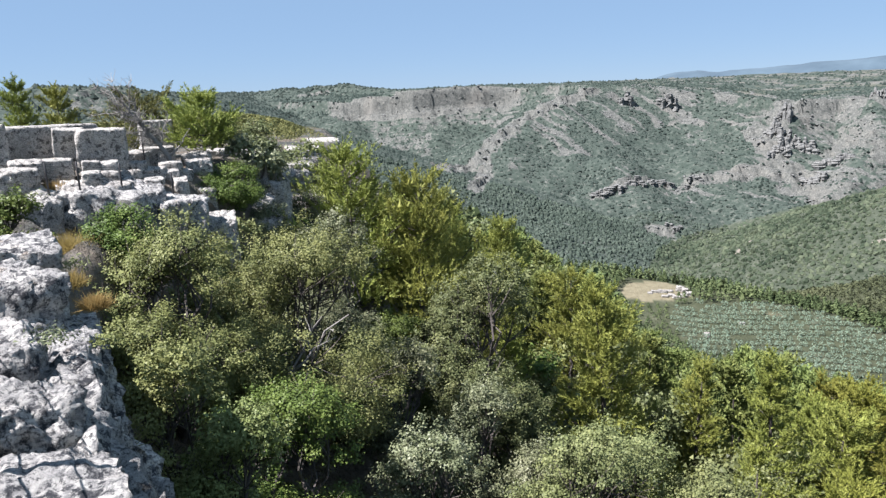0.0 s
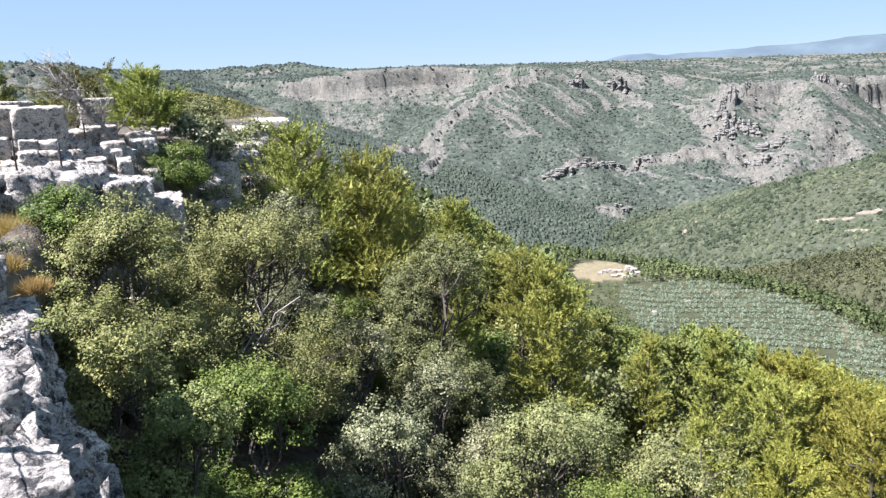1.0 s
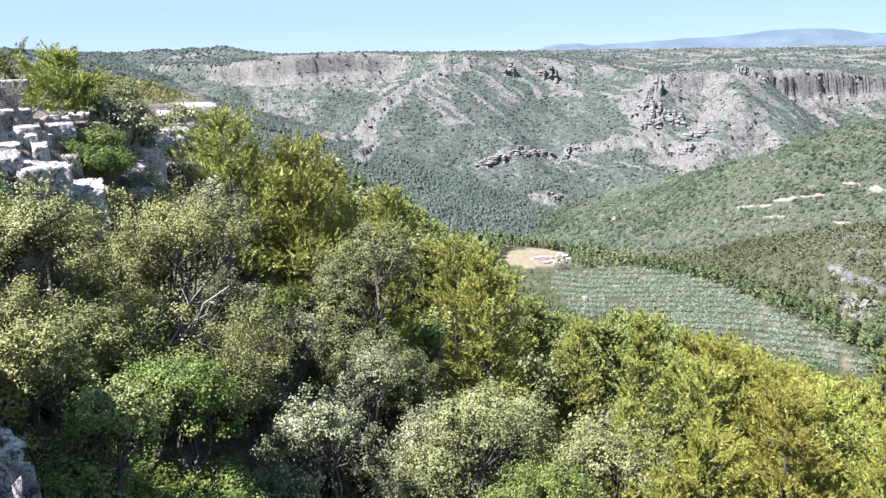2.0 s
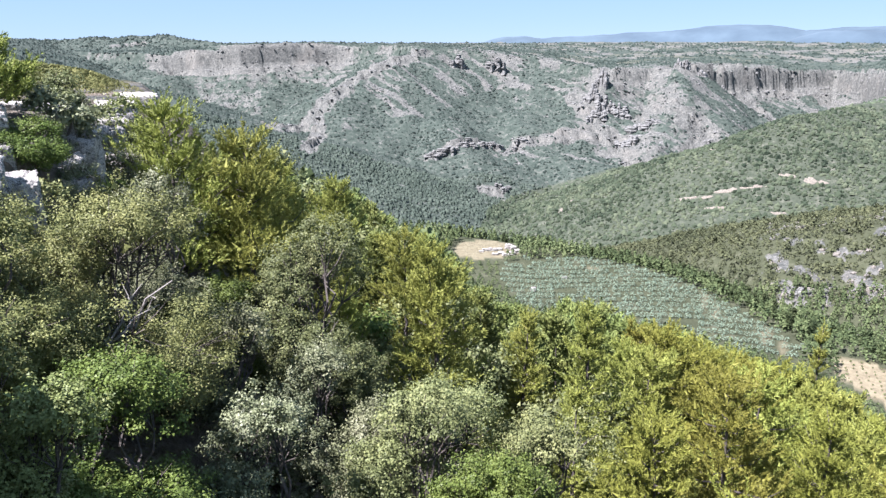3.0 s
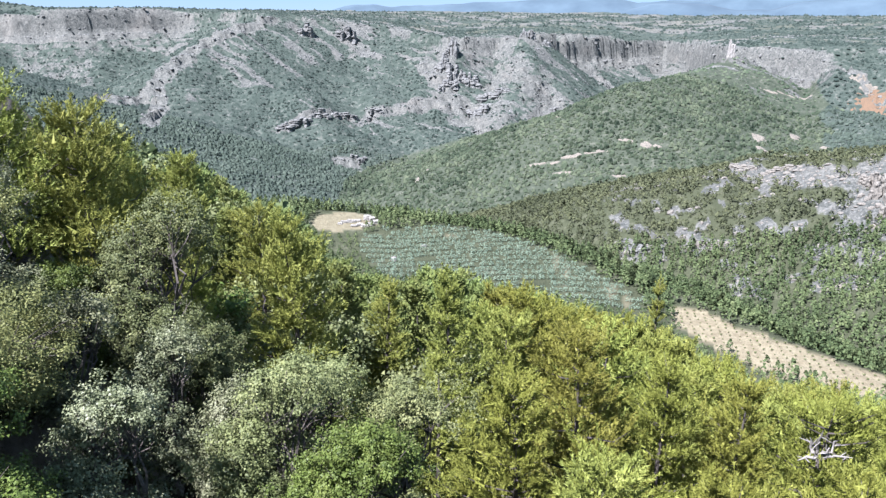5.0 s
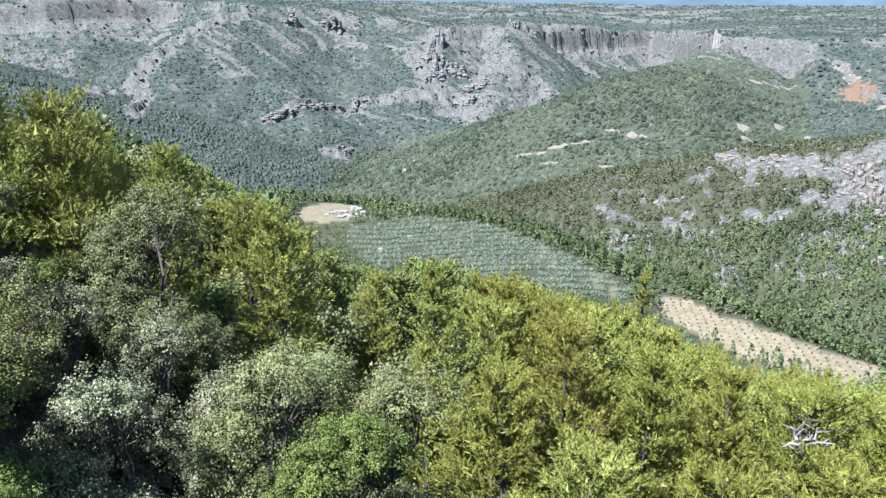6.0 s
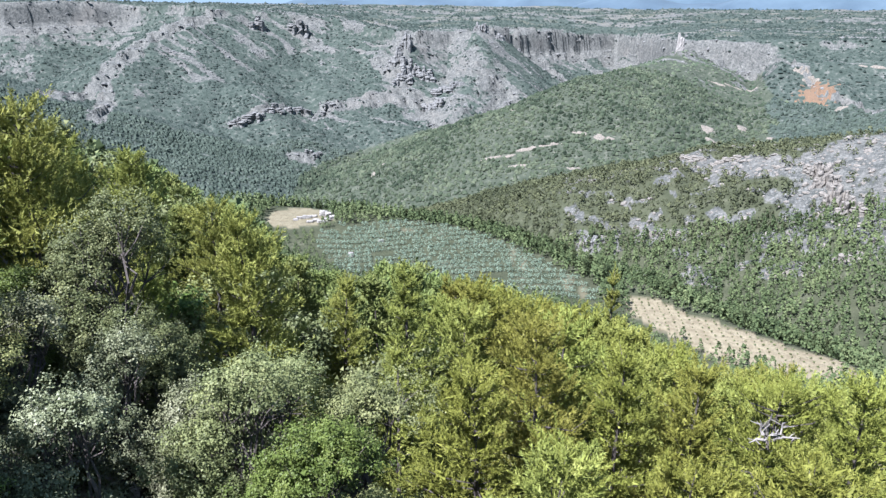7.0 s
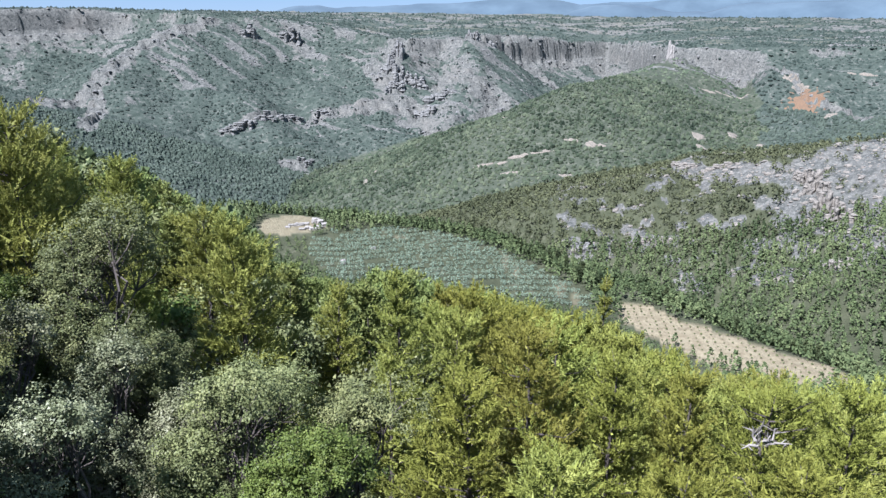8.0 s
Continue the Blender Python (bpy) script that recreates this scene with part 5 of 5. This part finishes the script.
# ---------------------------------------------------------------- plants of the terrace
def dead_tree():
    rng = np.random.default_rng(5)
    ob = new("dead_tree")
    ob.matrix_basis = pose(-9.3, 25.4, -0.45, 0, 0, 20)
    spine = np.array([(0.05, 0, -0.2), (-0.05, 0, 0.2), (-0.28, 0.05, 0.62), (-0.62, 0.05, 1.05), (-0.95, 0, 1.6), (-1.35, 0, 2.2)])
    v, f = tube(spine, [0.1, 0.085, 0.07, 0.055, 0.042, 0.028], 7)
    part("trunk", mesh_of("trunk", v, f, BARK_PALE, True), ob, "pale leaning trunk")
    reach = []
    for k in range(22):
        u = 2.3 + 2.6 * k / 21
        s = spine[int(u)] + (spine[int(u) + 1] - spine[int(u)]) * (u - int(u))
        e = s + np.array([rng.uniform(-1.25, 0.45), rng.uniform(-0.7, 0.7), rng.uniform(-0.15, 1.0)])
        reach.append((s, e, 26, 0.028))
    reach.append((spine[1], np.array([0.75, -0.1, 1.15]), 9, 0.045))
    reach.append((spine[2], np.array([0.08, 0.1, 1.75]), 9, 0.042))
    reach.append((spine[2], np.array([-0.95, -0.2, 0.75]), 12, 0.035))
    for s, e, count, thick in reach:
        pts = bent(rng, s, e, 4, 0.07)
        v, f = tube(pts, [thick, thick * 0.8, thick * 0.6, thick * 0.4, thick * 0.15], 5)
        limb = part("limb", mesh_of("limb", v, f, BARK_PALE, True), ob)
        twig_p = []
        for _ in range(count):
            a = np.array(pts[int(rng.integers(1, 5))])
            b = a + unit(rng.normal(size=3) + np.array([-0.5, 0, 0.4])) * rng.uniform(0.2, 0.5)
            twig_p.append(tube(bent(rng, a, b, 2, 0.08), [0.008, 0.006, 0.003], 3))
        tagged(part("twigwork", mesh_of("twigwork", *joined(twig_p), BARK_PALE), limb), kind="stuff")
    return tagged(ob, "bare grey half-dead tree leaning over the ruin blocks", "tree")


dead_tree()


def plain_tree(kind, x, y, top, w, seed, mat, label, category, z=None, **shape):
    base = height(x, y) if z is None else z
    h = top - base + 0.1
    make = pine_meshes if kind == "pine" else oak_meshes
    return tree("pine_tree" if kind == "pine" else "bush", make(h, w, seed, mat, **shape), x, y, label, category, z=base - 0.1)


plain_tree("pine", -8.9, 28.0, 2.4, 3.5, 301, PINE, "small bright green pine behind the ruin blocks", "pine tree", -0.7, low=0.3, round_top=0.85, density=1.1)
plain_tree("pine", -20.5, 36.6, 3.4, 2.0, 302, PINE, "slim young pine behind the ruins", "pine tree", low=0.05)
plain_tree("pine", -18.1, 35.7, 2.9, 2.3, 303, PINE, "slim young pine behind the ruins", "pine tree", low=0.05)
plain_tree("pine", -11.9, 30.0, 2.5, 3.8, 304, SCRUB, "brownish olive thin pine behind the dead tree", "pine tree", -0.6, low=0.2, density=0.8)
plain_tree("oak", -7.9, 31.8, 0.7, 2.2, 305, OAK, "dark green rounded bush on the terrace", "bush", -1.2)
plain_tree("oak", -9.9, 16.6, -0.2, 1.4, 306, SHRUB, "bright green bush on the rocky terrace", "bush", low=0.02)
for i, (x, y, s) in enumerate(((-9.1, 16.8, 0.5), (-8.5, 16.4, 0.45), (-6.6, 10.9, 0.4), (-7.0, 11.6, 0.45), (-10.9, 20.9, 0.4), (-3.7, 6.9, 0.35), (-11.2, 21.0, 0.35))):
    rng = np.random.default_rng(400 + i)
    n = 160
    p = np.concatenate([rng.normal(0, s * 0.35, (n, 2)), np.zeros((n, 1))], 1)
    v, f = blades(rng, p, unit(np.concatenate([p[:, :2] * 0.9, np.full((n, 1), 0.5)], 1)), np.full(n, s), 0.014, 4)
    ob = new("grass_tuft", mesh_of("grass_tuft", v, f, DRY if i != 5 else OAK_YELLOW))
    ob.matrix_basis = pose(x, y, height(x, y) - 0.03)
    tagged(ob, "tuft of dry straw-coloured grass between the rocks", "grass", "dry grass tufts")

for i, (x, y, z, r, mat, words) in enumerate((
        (-3.12, 5.5, -0.24, 0.26, OAK_GREY, "small grey-green herb growing in a crack of the rock"), (-2.9, 5.95, -0.42, 0.2, OAK_YELLOW, "small yellow-green herb on the rock face"),
        (-3.95, 7.95, -0.62, 0.17, DRY, "tuft of orange dry grass behind the cliff-edge rocks"), (-4.6, 8.7, -0.55, 0.2, DRY, "tuft of orange dry grass behind the cliff-edge rocks"), (-4.9, 9.4, -0.5, 0.3, OAK_YELLOW, "low yellowish herb behind the cliff-edge rocks"))):
    rng = np.random.default_rng(430 + i)
    n = 220
    p = rng.normal(0, r * 0.35, (n, 3)) * (1, 1, 0.45) + np.array([0, 0, r * 0.3])
    v, f = leaves(rng, p, unit(p + rng.normal(0, 0.15, (n, 3)) + np.array([0, 0, 0.1])), 0.05, 0.022) if mat is not DRY else blades(rng, p * (1, 1, 0), unit(p * (1.5, 1.5, 0) + np.array([0, 0, 0.3])), np.full(n, r), 0.01, 3)
    ob = new("herb" if mat is not DRY else "grass_tuft", mesh_of("herb", v, f, mat))
    ob.matrix_basis = pose(x, y, z)
    tagged(ob, words, "herb" if mat is not DRY else "grass", kind="stuff")


# ---------------------------------------------------------------- fields and groves in the valley
def grove():
    rng = np.random.default_rng(21)
    u, v = np.meshgrid(np.arange(-260, 260, 2.3), np.arange(-260, 260, 8.4))
    u, v = u.ravel() + rng.normal(0, 0.4, u.size), v.ravel() + rng.normal(0, 0.3, u.size)
    v = v + 9 * np.sin(u / 55) + 5 * np.sin(u / 23 + 1)
    c, s = math.cos(radians(-28)), math.sin(radians(-28))
    x, y = 190 + c * u - s * v, 340 + s * u + c * v
    ok = in_shape(x, y, GROVE) & (rng.uniform(0, 1, len(x)) < 0.93) & (fbm(x / 16, y / 16, 3, 95) > 0.31)
    x, y = x[ok], y[ok]
    h = rng.uniform(2.0, 3.0, len(x))
    leafy_stuff("olive_grove", x, y, land(x, y), h, h * 1.15, rng, OLIVE, "grey-green olive trees planted in rows on the knoll", 44, 0.13, 0.35, 0.7)


grove()


def saplings():
    rng = np.random.default_rng(22)
    m = 26
    p = rng.normal(0, 0.35, (m, 3)) * (1, 1, 0.6) + np.array([0, 0, 0.75])
    crown = mesh_of("crown", *leaves(rng, p, unit(rng.normal(size=(m, 3)) + (0, 0, 0.6)), 0.8, 0.7), OAK)
    stem = mesh_of("trunk", *tube([(0, 0, -0.1), (0, 0, 0.4), (0.03, 0, 0.8)], [0.05, 0.04, 0.02], 5), BARK)
    c, s = math.cos(radians(-33)), math.sin(radians(-33))
    for u in np.arange(-110, 110, 3.5):
        for v in np.arange(-80, 80, 3.5):
            x, y = 222 + c * u - s * v + rng.normal(0, 0.3), 170 + s * u + c * v + rng.normal(0, 0.3)
            if in_shape(np.array([x]), np.array([y]), FIELD)[0]:
                ob = new("sapling")
                ob.matrix_basis = pose(x, y, height(x, y), 0, 0, rng.uniform(0, 360)) @ Matrix.Scale(rng.uniform(0.35, 0.65), 4)
                part("trunk", stem, ob)
                part("crown", crown, ob)
                tagged(ob, "small dark sapling planted in bare sandy soil", "sapling", "saplings in the field")


saplings()
HEAPS = [(16.7, 446, 6, 2.2, 1.3), (17.2, 447, 6, 2.2, 1.6), (17.7, 449, 5, 2, 1.2), (18.5, 452, 5, 3, 3.2), (18.9, 450, 4, 3, 2.6), (19.1, 445, 5, 3, 2.2), (18.8, 441, 4, 2.4, 1.8),
         (17.9, 440, 4, 2, 1.6), (17.4, 438, 4, 2, 1.2), (18.3, 438, 5, 2, 1.4), (16.3, 443, 3, 2, 0.9), (11.9, 455, 6, 4, 2.4), (20.6, 376, 3, 4, 1.6), (23.1, 399, 3, 2, 1.2), (13.2, 452, 4, 3, 2.0)]
for i, (az, r, w, d, h) in enumerate(HEAPS):
    x, y = place(az, r)
    stone("stone_heap", x, y, height(x, y) - 0.5, w, d, h + 0.5, 500 + i, HEAP_STONE, "heap of white excavated stones on the knoll", "stone heap", "stones of the clearing", None, 3, boxy=0.6, rough=0.25, cuts=8, grain=2.0)


# ---------------------------------------------------------------- cliffs and scars of the far hills
def outcrop(name, az, r, w, d, h, seed, mat, label, lift=0.0, columns=7, sharp=0.45, lean=0.0):
    """A crag of broken upright buttresses with ledges, rooted in the slope and facing the valley."""
    rng = np.random.default_rng(seed)
    x, y = place(az, r)
    ax, ay = math.cos(radians(az)), -math.sin(radians(az))
    ob = new(name)
    ob.matrix_basis = pose(x, y, height(x, y))
    for k in range(columns):
        u, v = ((k + 0.5) / columns - 0.5) * w * 1.1, rng.uniform(-0.35, 0.35) * d
        cx, cy = u * ax + v * math.sin(radians(az)), u * ay + v * math.cos(radians(az))
        ground = height(x + cx, y + cy) - height(x, y)
        tall = 0.72 * h * rng.uniform(0.5, 1.15) * (1.1 - 0.5 * abs(2 * (k + 0.5) / columns - 1))
        wide = w / columns * rng.uniform(0.8, 1.7)
        deep = max(0.6 * wide, 0.35 * d) * rng.uniform(0.8, 1.2)
        t = np.arange(7) * 2 * math.pi / 7 + rng.uniform(0, 1)
        verts = []
        sx, sy = -lean * tall * math.sin(radians(az)), -lean * tall * math.cos(radians(az))
        for s in (-0.6, 0.0, 0.22, 0.45, 0.62, 0.8, 0.95, 1.0):
            taper = (1 - max(s, 0) ** 1.6 * sharp) * rng.uniform(0.85, 1.15) * (0.35 if s == 1.0 else 1)
            k2 = taper * rng.uniform(0.8, 1.2, 7)
            verts.append(np.stack([cx + sx * max(s, 0) + ax * np.cos(t) * wide * k2 + math.sin(radians(az)) * np.sin(t) * deep * k2, cy + sy * max(s, 0) + ay * np.cos(t) * wide * k2 + math.cos(radians(az)) * np.sin(t) * deep * k2, ground + lift + tall * (s + rng.uniform(-0.04, 0.04, 7))], -1))
        m = len(verts)
        f = [(i * 7 + j, i * 7 + (j + 1) % 7, (i + 1) * 7 + (j + 1) % 7, (i + 1) * 7 + j) for i in range(m - 1) for j in range(7)]
        f += [((m - 1) * 7, (m - 1) * 7 + j, (m - 1) * 7 + j + 1, (m - 1) * 7 + j + 1 if j == 5 else (m - 1) * 7 + j + 2) for j in (1, 3)]
        part("buttress", mesh_of("buttress", np.concatenate(verts), f, mat), ob)
    return tagged(ob, label, "cliff")


CAVE = "grey limestone crag with a shadowed face on the mountainside"
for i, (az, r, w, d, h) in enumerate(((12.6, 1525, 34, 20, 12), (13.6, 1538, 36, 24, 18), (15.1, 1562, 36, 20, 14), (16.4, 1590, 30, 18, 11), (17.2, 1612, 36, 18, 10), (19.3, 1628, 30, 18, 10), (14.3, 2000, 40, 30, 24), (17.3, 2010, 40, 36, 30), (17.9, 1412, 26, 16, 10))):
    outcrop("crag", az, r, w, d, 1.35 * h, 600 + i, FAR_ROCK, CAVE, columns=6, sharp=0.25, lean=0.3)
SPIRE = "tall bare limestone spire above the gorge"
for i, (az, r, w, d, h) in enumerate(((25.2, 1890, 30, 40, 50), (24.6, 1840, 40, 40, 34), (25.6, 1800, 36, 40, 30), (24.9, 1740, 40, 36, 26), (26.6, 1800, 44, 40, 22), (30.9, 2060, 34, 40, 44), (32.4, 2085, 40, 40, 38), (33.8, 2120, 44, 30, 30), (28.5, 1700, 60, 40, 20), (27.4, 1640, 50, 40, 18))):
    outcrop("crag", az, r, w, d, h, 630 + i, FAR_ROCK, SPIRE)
outcrop("landslip", 45.5, 1640, 12, 14, 56, 690, HEAP_STONE, "white rockfall streak down the cliff", 2, 3)
def cutting(name, az, r, da, dr, mat, label, lift=2.0):
    """An earth bank cut into the slope: a rippled skin with ragged edges that dips into the hill."""
    a, d = np.meshgrid(np.linspace(-1.5, 1.5, 38), np.linspace(-1.5, 1.5, 24), indexing="ij")
    x, y = (r + dr * d) * np.sin(np.radians(az + da * a)), (r + dr * d) * np.cos(np.radians(az + da * a))
    edge = np.hypot(a, d) + 2.2 * (fbm(x / 9 + az, y / 9, 5, 81) - 0.5)
    z = land(x, y) + lift - 7.0 * smooth01((edge - 0.7) / 0.5) + 2.0 * (fbm(x / 5, y / 5, 4, 83) - 0.5)
    n, k = a.shape
    f = [(i * k + j, i * k + j + 1, (i + 1) * k + j + 1, (i + 1) * k + j) for i in range(n - 1) for j in range(k - 1)]
    ob = new(name, mesh_of(name, np.stack([x, y, z], -1).reshape(-1, 3), np.array(f)[:, ::-1], mat, True))
    return tagged(ob, label, "earth bank", kind="structure")


for a, d, da, dr in SCARS:
    cutting("rock_scar", a, d, da * 0.85, dr * 0.75, WHITE_ROCK, "pale quarried rock scar beside a forest track", 1.0)
cutting("earth_cutting", 54.8, 1505, 1.35, 42, OCHRE, "orange-brown cut earth bank in the wooded slope")
outcrop("crag", 40.3, 482, 12, 8, 6, 760, FAR_ROCK, "grey bare limestone crag on the hilltop", 1)
for i, (az, r, w, d, h) in enumerate(((55.6, 532, 12, 9, 13), (56.4, 518, 13, 10, 15), (57.3, 500, 14, 10, 15), (58.2, 486, 14, 9, 11), (58.7, 430, 12, 7, 8), (44.6, 490, 14, 6, 4), (46.4, 487, 12, 5, 4), (47.0, 606, 18, 8, 5), (49.5, 590, 18, 8, 5))):
    outcrop("crag", az, r, w, d, h, 770 + i, KNOLL_ROCK, "grey limestone bluff on the near wooded hill", 0.0, 7, 0.3)
